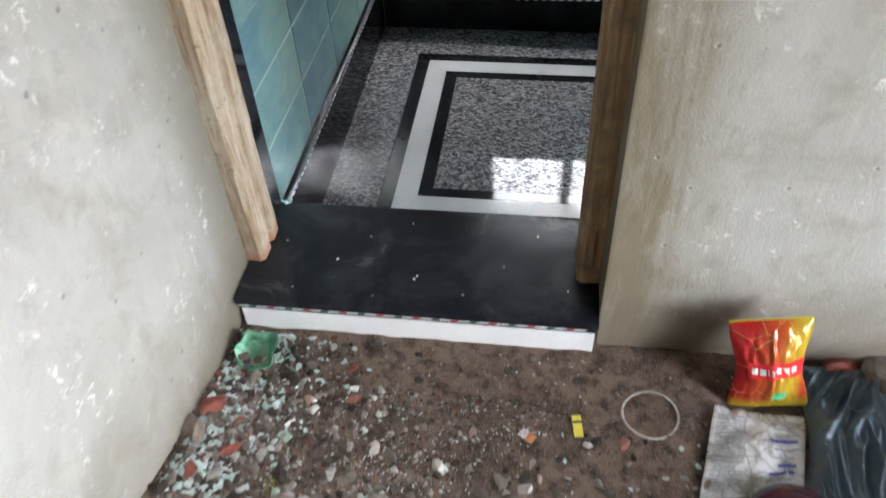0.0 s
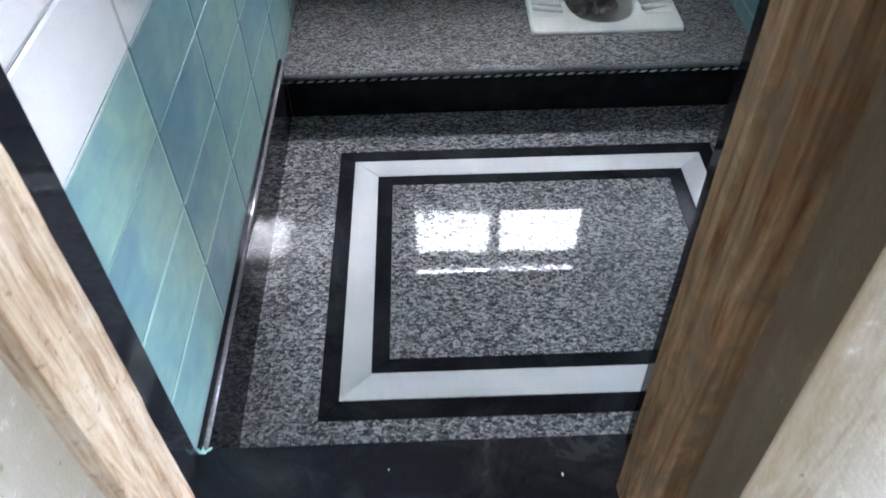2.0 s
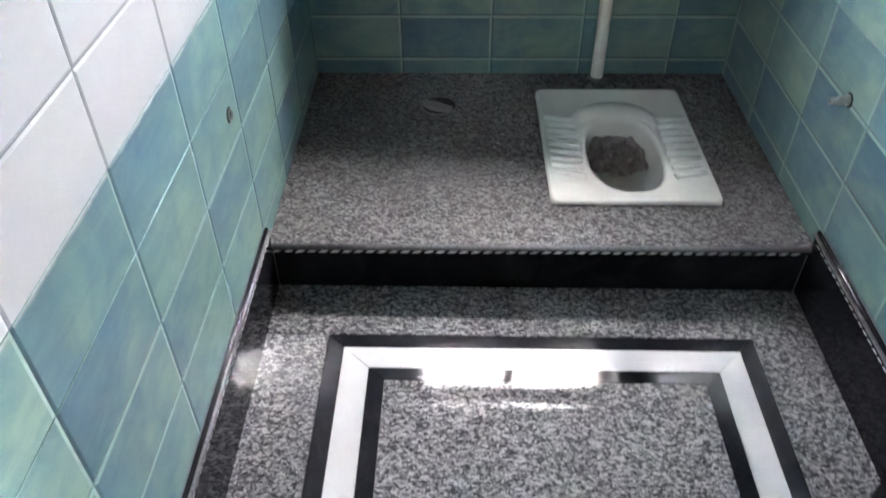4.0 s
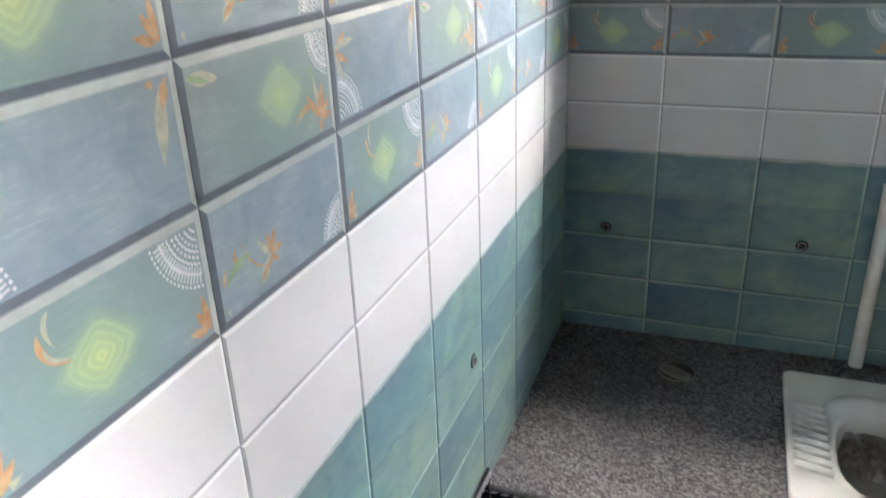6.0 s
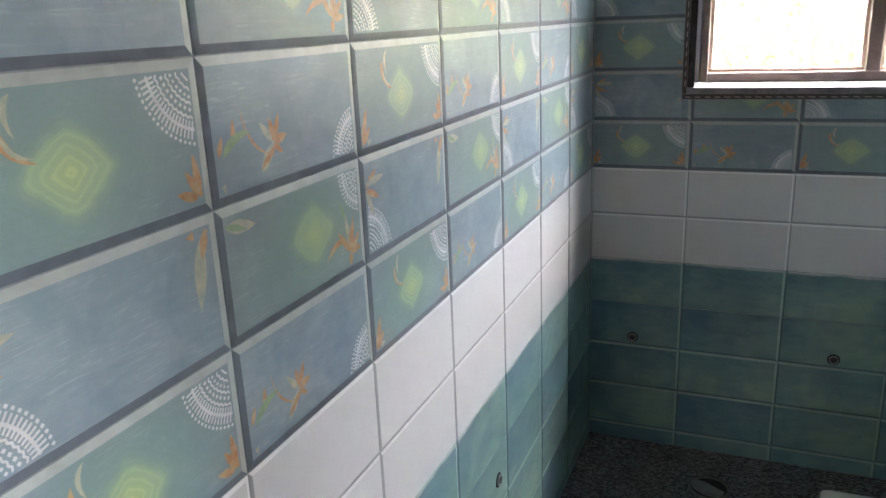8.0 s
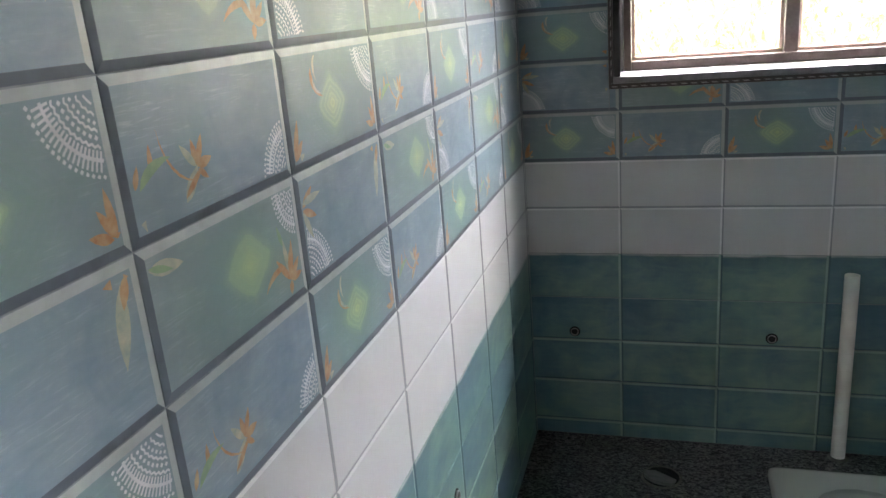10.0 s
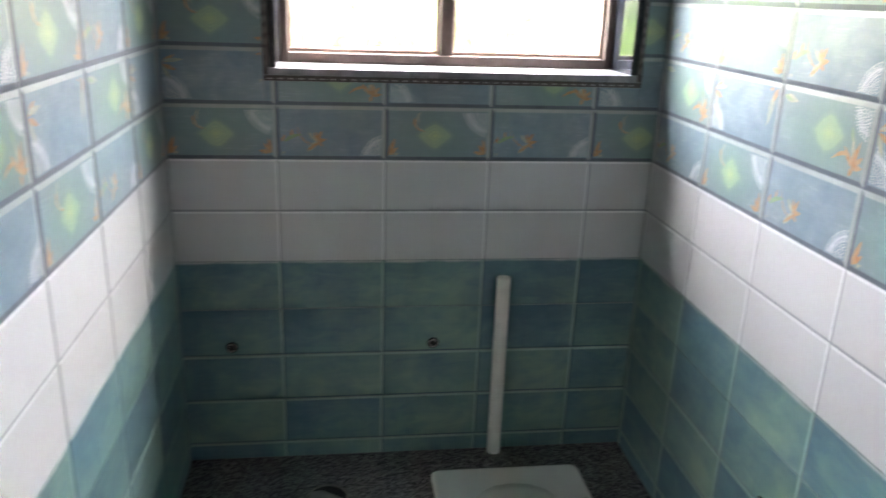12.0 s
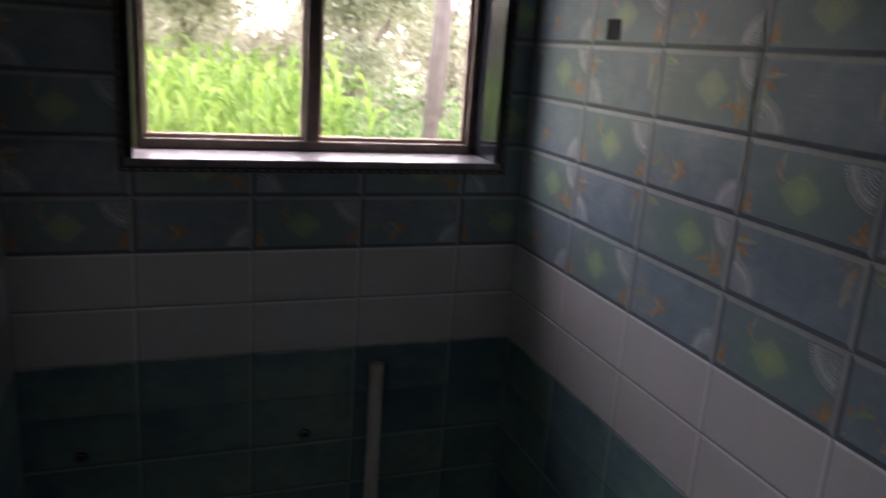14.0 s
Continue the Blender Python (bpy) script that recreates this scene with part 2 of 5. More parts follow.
def decor_mat(name, c0, c1, centre=None, rings=0.0):
    """Satin printed tile: brushed blue to green, with a soft stepped diamond round its centre."""
    m, n, l, b = start(name, 0.36, spec=0.7)
    v, o = shifted(n, l)
    u, w = tile_uv(n, l)
    mp = n.new("ShaderNodeMapping")
    mp.inputs["Rotation"].default_value = (0, radians(35), 0)
    mp.inputs["Scale"].default_value = (16, 1, 70)
    l.new(v, mp.inputs["Vector"])
    streak = noise_of(n, l, mp.outputs[0], 1, 5, 0.6, 0.7)
    cloud = noise_of(n, l, v, 13, 5, 0.6, 0.5)
    f = mth(n, l, "ADD", mth(n, l, "MULTIPLY", cloud, 0.8), mth(n, l, "MULTIPLY", streak, 0.35))
    a = ramp(n, l, f, [(0.35, c0), (0.78, c1)])
    wash = ramp(n, l, noise_of(n, l, v, 4.5, 4, 0.55, 0.8), [(0.42, 0.0), (0.62, 0.35)])
    a = mixc(n, l, wash, a, (0.135, 0.225, 0.235))
    fine = n.new("ShaderNodeMapping")
    fine.inputs["Rotation"].default_value = (0, radians(-50), 0)
    fine.inputs["Scale"].default_value = (22, 1, 330)
    l.new(v, fine.inputs["Vector"])
    hair = mth(n, l, "MULTIPLY", ramp(n, l, noise_of(n, l, fine.outputs[0], 1, 3, 0.6, 0.8), [(0.54, 0.0), (0.68, 1.0)]), ramp(n, l, cloud, [(0.45, 0.0), (0.62, 0.30)]))
    a = mixc(n, l, hair, a, (0.46, 0.52, 0.55))
    if centre:
        du = mth(n, l, "ABSOLUTE", mth(n, l, "ADD", u, -centre[0]))
        dv = mth(n, l, "ABSOLUTE", mth(n, l, "ADD", w, -centre[1]))
        warp = mth(n, l, "MULTIPLY", mth(n, l, "ADD", noise_of(n, l, v, 45, 3), -0.5), 0.014)
        norm = mth(n, l, "POWER", mth(n, l, "ADD", mth(n, l, "POWER", mth(n, l, "MULTIPLY", du, 1.0), 1.25), mth(n, l, "POWER", mth(n, l, "MULTIPLY", dv, 1.25), 1.25)), 0.8)
        d = mth(n, l, "ADD", norm, warp)
        halo = ramp(n, l, d, [(0.04, 1.0), (0.17, 0.0)])
        a = mixc(n, l, mth(n, l, "MULTIPLY", halo, 0.65), a, (0.165, 0.27, 0.235))
        step = mth(n, l, "MULTIPLY", mth(n, l, "PINGPONG", d, 0.0055), rings * 40)
        core = ramp(n, l, mth(n, l, "ADD", d, mth(n, l, "MULTIPLY", step, 0.02)), [(0.0, 1.0), (0.042, 0.85), (0.047, 0.30), (0.060, 0.0)])
        leaf = mixc(n, l, ramp(n, l, d, [(0.0, 0.0), (0.03, 1.0)]), (0.54, 0.63, 0.21), (0.38, 0.51, 0.25))
        a = mixc(n, l, mth(n, l, "MULTIPLY", core, 0.72), a, leaf)
        a = mixc(n, l, mth(n, l, "MULTIPLY", mth(n, l, "MULTIPLY", ramp(n, l, step, [(0.07, 1.0), (0.17, 0.0)]), halo), 0.28), a, (0.13, 0.24, 0.20))
    l.new(a, b.inputs["Base Color"])
    return m


def teal_mat(name="teal_tile_glaze", fade=False):
    """Watercolour glaze: each field runs from blue at its head to pale green at its foot, in brushed bands."""
    m, n, l, b = start(name, 0.34, spec=0.35)
    v, o = shifted(n, l)
    u, w = tile_uv(n, l)
    mp = n.new("ShaderNodeMapping")
    mp.inputs["Rotation"].default_value = (0, radians(38), 0)
    mp.inputs["Scale"].default_value = (9, 1, 30)
    l.new(v, mp.inputs["Vector"])
    streak = noise_of(n, l, mp.outputs[0], 1, 5, 0.6, 0.8)
    cloud = noise_of(n, l, v, 6, 5, 0.6, 0.9)
    f = mth(n, l, "ADD", mth(n, l, "MULTIPLY", cloud, 0.62), mth(n, l, "MULTIPLY", streak, 0.38))
    f = mth(n, l, "ADD", f, mth(n, l, "MULTIPLY", mth(n, l, "ADD", o, -0.5), 0.20))
    f = mth(n, l, "ADD", f, mth(n, l, "MULTIPLY", mth(n, l, "ADD", mth(n, l, "MULTIPLY", u, 0.5), mth(n, l, "MULTIPLY", w, -1.0)), 0.85))
    a = ramp(n, l, f, [(0.28, (0.070, 0.150, 0.195)), (0.42, (0.097, 0.196, 0.222)), (0.56, (0.140, 0.255, 0.240)), (0.72, (0.205, 0.325, 0.262))])
    if fade:
        edge = mth(n, l, "ADD", w, mth(n, l, "MULTIPLY", mth(n, l, "ADD", noise_of(n, l, v, 9, 5), -0.5), 0.022))
        a = mixc(n, l, ramp(n, l, mth(n, l, "MULTIPLY", edge, 1 / 0.15), [(0.945, 0.0), (1.0, 1.0)]), a, (0.516, 0.525, 0.525))
    l.new(a, b.inputs["Base Color"])
    return m


def soil_mat():
    m, n, l, b = start("bare_soil", 0.95, spec=0.15)
    v = coords(n)
    big = noise_of(n, l, v, 3.5, 5, 0.6, 0.5)
    mid = noise_of(n, l, v, 28, 6, 0.7)
    grit = noise_of(n, l, v, 420, 3)
    a = ramp(n, l, big, [(0.35, (0.085, 0.057, 0.042)), (0.6, (0.20, 0.138, 0.10))])
    a = mixc(n, l, ramp(n, l, mid, [(0.40, 0.8), (0.55, 0.0)]), a, (0.035, 0.026, 0.021))
    a = mixc(n, l, ramp(n, l, grit, [(0.56, 0.0), (0.64, 0.7)]), a, (0.33, 0.29, 0.25))
    l.new(a, b.inputs["Base Color"])
    bump(n, l, b, mth(n, l, "ADD", mid, mth(n, l, "MULTIPLY", grit, 0.4)), 0.7, 0.01)
    return m


def island_mat(name, stops, rough=0.85, scale=60, spec=0.3):
    """For many joined pieces: each loose piece has its own tone."""
    m, n, l, b = start(name, rough, spec=spec)
    g = n.new("ShaderNodeNewGeometry").outputs["Random Per Island"]
    f = noise_of(n, l, coords(n), scale, 4)
    a = ramp(n, l, g, stops)
    a = mixc(n, l, 0.35, a, ramp(n, l, f, [(0.3, 0.25), (0.7, 0.85)]), "MULTIPLY")
    l.new(a, b.inputs["Base Color"])
    bump(n, l, b, f, 0.3, 0.002)
    return m


def leaf_mat(name, c0, c1, scale=3):
    m, n, l, b = start(name, 0.5, spec=0.4)
    g = n.new("ShaderNodeNewGeometry").outputs["Random Per Island"]
    f = noise_of(n, l, coords(n), scale, 4)
    k = mth(n, l, "ADD", mth(n, l, "MULTIPLY", g, 0.55), mth(n, l, "MULTIPLY", f, 0.45))
    c = ramp(n, l, k, [(0.25, c0), (0.75, c1)])
    l.new(c, b.inputs["Base Color"])
    t = n.new("ShaderNodeBsdfTranslucent")
    l.new(c, t.inputs[0])
    x = n.new("ShaderNodeMixShader")
    x.inputs[0].default_value = 0.4
    l.new(b.outputs[0], x.inputs[1]), l.new(t.outputs[0], x.inputs[2])
    l.new(x.outputs[0], n["Material Output"].inputs[0])
    return m


def glass_mat():
    m, n, l, b = start("window_glass", 0.02)
    b.inputs["Transmission Weight"].default_value = 1.0
    b.inputs["IOR"].default_value = 1.45
    b.inputs["Base Color"].default_value = (0.97, 0.99, 0.98, 1)
    return m


PLASTER = plaster_mat()
GRANITE = granite_mat()
DUSTY_GRANITE = dusty(GRANITE)
BLACK = black_mat()
SLAB = black_mat("dusty_black_granite", 0.5, 0.22)
SILL = simple("dusty_sill_granite", (0.10, 0.098, 0.11), (0.26, 0.25, 0.27), 22, 0.28, bumps=0.0)
WOOD, OLD_WOOD = wood_mat(), old_wood_mat()
TEAL, TEAL_HEAD = teal_mat(), teal_mat("teal_head_glaze", True)
DECOR = {
    "A": decor_mat("decor_green_glaze", (0.137, 0.203, 0.235), (0.20, 0.275, 0.30), (0.141, 0.07), 0.8),
    "B": decor_mat("decor_blue_glaze", (0.130, 0.200, 0.250), (0.235, 0.305, 0.335)),
    "C": decor_mat("decor_blue_brushed_glaze", (0.120, 0.190, 0.240), (0.240, 0.310, 0.345)),
    "D": decor_mat("decor_grey_green_glaze", (0.147, 0.21, 0.227), (0.227, 0.298, 0.298), (0.176, 0.078), 0.45),
}
WHITE_TILE = glaze("white_tile_glaze", (0.516, 0.525, 0.525), 0.34, 0.45, 0.05)
# pale and dark copies of each glaze: light and shade painted on bevels
WHITE_LIT = glaze("white_tile_light_edge", (0.78, 0.79, 0.79), 0.25)
WHITE_SHADED = glaze("white_tile_edge", (0.30, 0.315, 0.33), 0.3)
BAND_LIT = glaze("tile_band_light", (0.385, 0.425, 0.41), 0.3, vary=0.25, scale=40)
BAND_SHADED = glaze("tile_band_dark", (0.11, 0.135, 0.165), 0.3, vary=0.3, scale=40)
TEAL_LIT = glaze("teal_band_light", (0.28, 0.43, 0.385), 0.3, vary=0.2)
TEAL_SHADED = glaze("teal_band_dark", (0.06, 0.135, 0.165), 0.3, vary=0.2)
GROUT = simple("grout", (0.16, 0.19, 0.20), (0.28, 0.31, 0.32), 40, 0.9)
INK_WHITE = glaze("print_white", (0.66, 0.68, 0.69), 0.3, vary=0.3, scale=60)
INK_ORANGE = simple("print_orange", (0.38, 0.16, 0.065), (0.48, 0.34, 0.19), 75, 0.32, bumps=0.0)
INK_CREAM = simple("print_cream", (0.25, 0.30, 0.25), (0.46, 0.42, 0.30), 75, 0.32, bumps=0.0)
INK_GREEN = simple("print_green", (0.17, 0.28, 0.17), (0.28, 0.38, 0.20), 55, 0.32, bumps=0.0)
WHITE_MARBLE = glaze("white_strip_stone", (0.62, 0.63, 0.64), 0.12, 0.16, vary=0.10)
WHITE_PAINT = glaze("white_riser_tile", (0.80, 0.80, 0.79), 0.25, vary=0.08)
TRIM_STONE = simple("dark_brown_trim_stone", (0.035, 0.026, 0.024), (0.06, 0.048, 0.045), 60, 0.3, bumps=0.0)
TRIM_INLAY = glaze("dull_inlay", (0.30, 0.28, 0.27), 0.35)
BEAD = simple("polished_bead_stone", (0.10, 0.10, 0.11), (0.24, 0.24, 0.25), 180, 0.12, bumps=0.0)
RED = simple("red_inlay", (0.30, 0.02, 0.035), (0.42, 0.04, 0.05), 50, 0.3, bumps=0.0)
GREEN_INLAY = simple("dark_green_inlay", (0.01, 0.06, 0.05), (0.02, 0.1, 0.08), 50, 0.3, bumps=0.0)
CERAMIC = glaze("white_ceramic", (0.76, 0.765, 0.73), 0.14, vary=0.08)
PVC = simple("grey_white_pvc", (0.68, 0.66, 0.61), (0.78, 0.76, 0.71), 20, 0.4, bumps=0.05)
STEEL = simple("dull_steel", (0.28, 0.28, 0.28), (0.42, 0.41, 0.40), 60, 0.4, metal=0.8)
DARK = simple("dark_cavity", (0.008, 0.008, 0.008), (0.02, 0.02, 0.02), 60, 0.9)
MORTAR = simple("grey_mortar", (0.10, 0.095, 0.085), (0.22, 0.21, 0.19), 50, 0.9, bumps=0.6, dist=0.004)
WINDOW_PAINT = simple("brown_window_paint", (0.085, 0.062, 0.052), (0.15, 0.115, 0.10), 30, 0.38)
PUTTY = simple("bare_glazing_bead", (0.42, 0.31, 0.24), (0.62, 0.50, 0.42), 30, 0.6)
GLASS = glass_mat()
SOIL = soil_mat()
# for unseen ceilings: darker than plaster, to cut bounce light in the room
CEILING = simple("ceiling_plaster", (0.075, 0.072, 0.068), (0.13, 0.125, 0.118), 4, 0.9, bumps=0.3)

# ---------- making ----------
W, P, D, H = 1.381, 1.22, 2.126, 2.62      # room width, platform front, back wall, ceiling
PZ, SZ, G = 0.161, 0.205, 0.112               # platform, door slab and porch ground heights
WX0, WX1, WZ0, WZ1, WY = 0.298, 1.286, 1.366, 2.12, 2.315


def part(name, bm, material, parent=None, label="", category="", kind="", group="", smooth=False):
    me = bpy.data.meshes.new(name)
    bm.to_mesh(me)
    bm.free()
    for mt in (material if isinstance(material, (list, tuple)) else [material]):
        me.materials.append(mt)
    if smooth:
        me.polygons.foreach_set("use_smooth", [True] * len(me.polygons))
    ob = new(name, me)
    ob.parent = parent
    return tagged(ob, label, category, group, kind)


def base(name, loc, label, category, group="", kind="", rz=0.0):
    ob = new(name)
    ob.matrix_world = pose(*loc, 0, 0, rz)
    ob.empty_display_size = 0.05
    return tagged(ob, label, category, group, kind)


def bm_box(x0, x1, y0, y1, z0, z1, bevel=0.0, bm=None, mat=0):
    own = bm is None
    bm = bm or bmesh.new()
    vs = [bm.verts.new((x, y, z)) for z in (z0, z1) for x, y in ((x0, y0), (x1, y0), (x1, y1), (x0, y1))]
    for f in ((3, 2, 1, 0), (4, 5, 6, 7), (0, 1, 5, 4), (1, 2, 6, 5), (2, 3, 7, 6), (3, 0, 4, 7)):
        bm.faces.new([vs[i] for i in f]).material_index = mat
    if bevel and own:
        bmesh.ops.bevel(bm, geom=bm.edges[:], offset=bevel, segments=2, affect="EDGES", profile=0.5)
    return bm


def bm_prism(points, z0, z1, bevel=0.0):
    """A flat outline (counter-clockwise), raised from z0 to z1."""
    bm = bmesh.new()
    low = [bm.verts.new((x, y, z0)) for x, y in points]
    top = [bm.verts.new((x, y, z1)) for x, y in points]
    bm.faces.new(low[::-1])
    face = bm.faces.new(top)
    k = len(points)
    for i in range(k):
        bm.faces.new((low[i], low[(i + 1) % k], top[(i + 1) % k], top[i]))
    if bevel:
        bmesh.ops.bevel(bm, geom=list(face.edges), offset=bevel, segments=1, affect="EDGES")
    return bm


def bm_tube(a, b, r, r2=None, n=20, inner=0.0, bm=None, cap=True):
    bm = bm or bmesh.new()
    a, b = Vector(a), Vector(b)
    q = (b - a).to_track_quat("Z", "Y")
    r2 = r if r2 is None else r2
    ring = lambda c, rr: [bm.verts.new(c + q @ Vector((rr * math.cos(t), rr * math.sin(t), 0))) for t in (2 * math.pi * i / n for i in range(n))]
    o0, o1 = ring(a, r), ring(b, r2)
    for i in range(n):
        bm.faces.new((o0[i], o0[(i + 1) % n], o1[(i + 1) % n], o1[i]))
    if inner:
        i0, i1 = ring(a, inner), ring(b, inner)
        for i in range(n):
            j = (i + 1) % n
            bm.faces.new((i0[j], i0[i], i1[i], i1[j]))
            bm.faces.new((o1[i], o1[j], i1[j], i1[i]))
            bm.faces.new((o0[j], o0[i], i0[i], i0[j]))
    elif cap:
        bm.faces.new(o0[::-1]), bm.faces.new(o1)
    return bm


def structure(name, bm, material):
    return part(name, bm, material, kind="structure")


# ---------- shell ----------
T = 0.002
wall_west = structure("wall_west", bm_box(-0.15, -T, 0.0, D + 0.2, -0.1, H), GROUT)
wall_east = structure("wall_east", bm_box(W + T, W + 0.15, 0.0, D + 0.2, -0.1, H), GROUT)
bm = bm_box(-T, W + T, D + T, D + 0.2, -0.1, WZ0 - 0.02)
for x0, x1, z0, z1 in ((-T, WX0 - 0.02, WZ0 - 0.02, WZ1 + 0.02), (WX1 + 0.02, W + T, WZ0 - 0.02, WZ1 + 0.02), (-T, W + T, WZ1 + 0.02, H)):
    bm_box(x0, x1, D + T, D + 0.2, z0, z1, bm=bm)
wall_north = structure("wall_north", bm, GROUT)
DX0, DX1, DH = -0.022, 0.756, 2.33
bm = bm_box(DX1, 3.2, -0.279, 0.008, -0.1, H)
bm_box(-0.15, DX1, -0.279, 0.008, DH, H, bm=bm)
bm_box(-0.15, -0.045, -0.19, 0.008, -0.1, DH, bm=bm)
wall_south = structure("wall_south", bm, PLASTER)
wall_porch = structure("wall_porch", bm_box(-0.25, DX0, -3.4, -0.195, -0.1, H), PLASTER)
# unseen porch walls, added to shape the light; the east gap lets it in
bm = bm_box(3.2, 3.35, -3.4, -2.4, -0.1, H)
bm_box(3.2, 3.35, -1.4, -0.0, -0.1, H, bm=bm)
bm_box(3.2, 3.35, -2.4, -1.4, 2.1, H, bm=bm)
wall_porch_east = structure("wall_porch_east", bm, PLASTER)
wall_porch_south = structure("wall_porch_south", bm_box(-0.25, 3.35, -3.55, -3.4, -0.1, H), PLASTER)
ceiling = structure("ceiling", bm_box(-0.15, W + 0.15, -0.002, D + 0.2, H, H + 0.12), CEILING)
# unseen roof, added to keep the sky off the porch
unseen_porch_ceiling = structure("ceiling_porch", bm_box(-0.25, 3.35, -3.4, -0.004, H, H + 0.12), CEILING)


# ---------- floor ----------
floor = structure("floor", bm_box(-0.1, W + 0.1, 0.0, P, -0.12, -0.006), MORTAR)


def rect(x0, y0, x1, y1):
    return [(x0, y0), (x1, y0), (x1, y1), (x0, y1)]


def frame_strips(name, outer, inner, material, parent, z):
    """Four mitred strips between two rectangles."""
    o, i = rect(*outer), rect(*inner)
    for k in range(4):
        j = (k + 1) % 4
        part(name, bm_prism(inset_quad([o[k], o[j], i[j], i[k]], 0.0009), -0.006, z), material, parent)


def inset_quad(q, g=0.0005):
    cx, cy = sum(p[0] for p in q) / 4, sum(p[1] for p in q) / 4
    return [(x + g * np.sign(cx - x), y + g * np.sign(cy - y)) for x, y in q]


R0 = (0.0, 0.0, W, P)
R1 = (0.163, 0.184, W - 0.165, 1.046)
R2 = (0.205, 0.232, W - 0.206, 1.005)
R3 = (0.272, 0.300, W - 0.272, 0.940)
R4 = (0.312, 0.336, W - 0.312, 0.903)
for a, b in (((0, 0), (W, R1[1])), ((0, R1[3]), (W, P)), ((0, R1[1]), (R1[0], R1[3])), ((R1[2], R1[1]), (W, R1[3]))):
    part("granite_slab", bm_prism(inset_quad(rect(*a, *b)), -0.006, 0.0), GRANITE, floor)
frame_strips("black_strip", R1, R2, BLACK, floor, 0.0)
frame_strips("white_strip", R2, R3, WHITE_MARBLE, floor, 0.0)
frame_strips("black_strip", R3, R4, BLACK, floor, 0.0)
part("granite_slab", bm_prism(inset_quad(rect(*R4)), -0.006, 0.0), GRANITE, floor)
floor.matrix_world = pose(W / 2, 0.65, 0) @ pose(0, 0, 0, 0.95, 0.35, 0) @ pose(-W / 2, -0.65, 0)


def dashes(parent, a, b, up, out, length=0.013, gap=0.011, height=0.006, colours=(INK_WHITE,), name="inlay_strip", lean=0.006, alt=None):
    """A narrow strip of slanting inlaid pieces along a to b, in one mesh; out is the way that it faces."""
    a, b, up, out = Vector(a), Vector(b), Vector(up), Vector(out)
    way = (b - a).normalized()
    total = (b - a).length
    bm = bmesh.new()
    s, k = 0.002, 0
    while s + length < total:
        pieces = [(s, s + length, 0)]
        if alt:
            pieces.append((s + length, s + length + gap, alt[k % len(alt)]))
        for s0, s1, mi in pieces:
            if mi is None or s1 > total:
                continue
            low = [a + way * (s0 + lean) + out * 0.0006, a + way * (s1 + lean) + out * 0.0006]
            high = [a + way * s1 + up * height + out * 0.0006, a + way * s0 + up * height + out * 0.0006]
            vs = [bm.verts.new(p) for p in low + high]
            f = bm.faces.new(vs)
            f.normal_update()
            if f.normal.dot(out) < 0:
                f.normal_flip()
            ex = bmesh.ops.extrude_face_region(bm, geom=[f])
            bmesh.ops.translate(bm, verts=[v for v in ex["geom"] if isinstance(v, bmesh.types.BMVert)], vec=out * 0.0004)
            for g in list(bm.faces)[-5:]:
                g.material_index = mi
            f.material_index = mi
        s += length + gap
        k += 1
    return part(name, bm, list(colours), parent, kind="stuff")


def bead(parent, a, b, r, name="bead_edge"):
    return part(name, bm_tube(a, b, r, n=14), BEAD, parent, smooth=True)


# skirting of black granite, topped by a polished bead and a dashed inlay
def skirting(name, x, side):
    sk = structure(name, bm_box(min(x, x + side * 0.008), max(x, x + side * 0.008), 0.001, P - 0.001, -0.03, 0.212, 0.0006), BLACK)
    bead(sk, (x + side * 0.009, 0.002, 0.199), (x + side * 0.009, P - 0.002, 0.199), 0.0062)
    dashes(sk, (x + side * 0.008, 0.004, 0.180), (x + side * 0.008, P - 0.004, 0.180), (0, 0, 1), (side, 0, 0), 0.016, 0.010, 0.005)
    return sk


skirting("skirting", 0.0, 1)
skirting("skirting", W, -1)

# ---------- platform ----------
PX0, PX1, PY0, PY1 = 0.734, 1.200, 1.385, 2.001
platform = structure("platform", bm_box(0.0, W, P + 0.012, D, -0.1, -0.02), MORTAR)
bm = bm_box(0.002, PX0 + 0.01, P + 0.012, D - 0.002, -0.02, PZ - 0.019)
bm_box(PX1 - 0.01, W - 0.002, P + 0.012, D - 0.002, -0.02, PZ - 0.019, bm=bm)
bm_box(PX0 + 0.01, PX1 - 0.01, P + 0.012, PY0 + 0.01, -0.02, PZ - 0.019, bm=bm)
bm_box(PX0 + 0.01, PX1 - 0.01, PY1 - 0.01, D - 0.002, -0.02, PZ - 0.019, bm=bm)
part("platform_bed", bm, MORTAR, platform)
for a, b in (((0, P - 0.004), (W, PY0)), ((0, PY1), (W, D)), ((0, PY0), (PX0, PY1)), ((PX1, PY0), (W, PY1))):
    part("granite_slab", bm_prism(inset_quad(rect(*a, *b), 0.0004), PZ - 0.018, PZ), DUSTY_GRANITE, platform)
part("riser", bm_box(0.009, W - 0.009, P + 0.001, P + 0.012, -0.03, PZ - 0.019), BLACK, platform)
bead(platform, (0.009, P - 0.005, PZ - 0.009), (W - 0.009, P - 0.005, PZ - 0.009), 0.0085)
part("edge_strip", bm_box(0.009, W - 0.009, P - 0.004, P + 0.001, PZ - 0.031, PZ - 0.019), BLACK, platform)
dashes(platform, (0.014, P - 0.004, PZ - 0.0285), (W - 0.014, P - 0.004, PZ - 0.0285), (0, 0, 1), (0, -1, 0), 0.017, 0.013, 0.007, lean=-0.010)

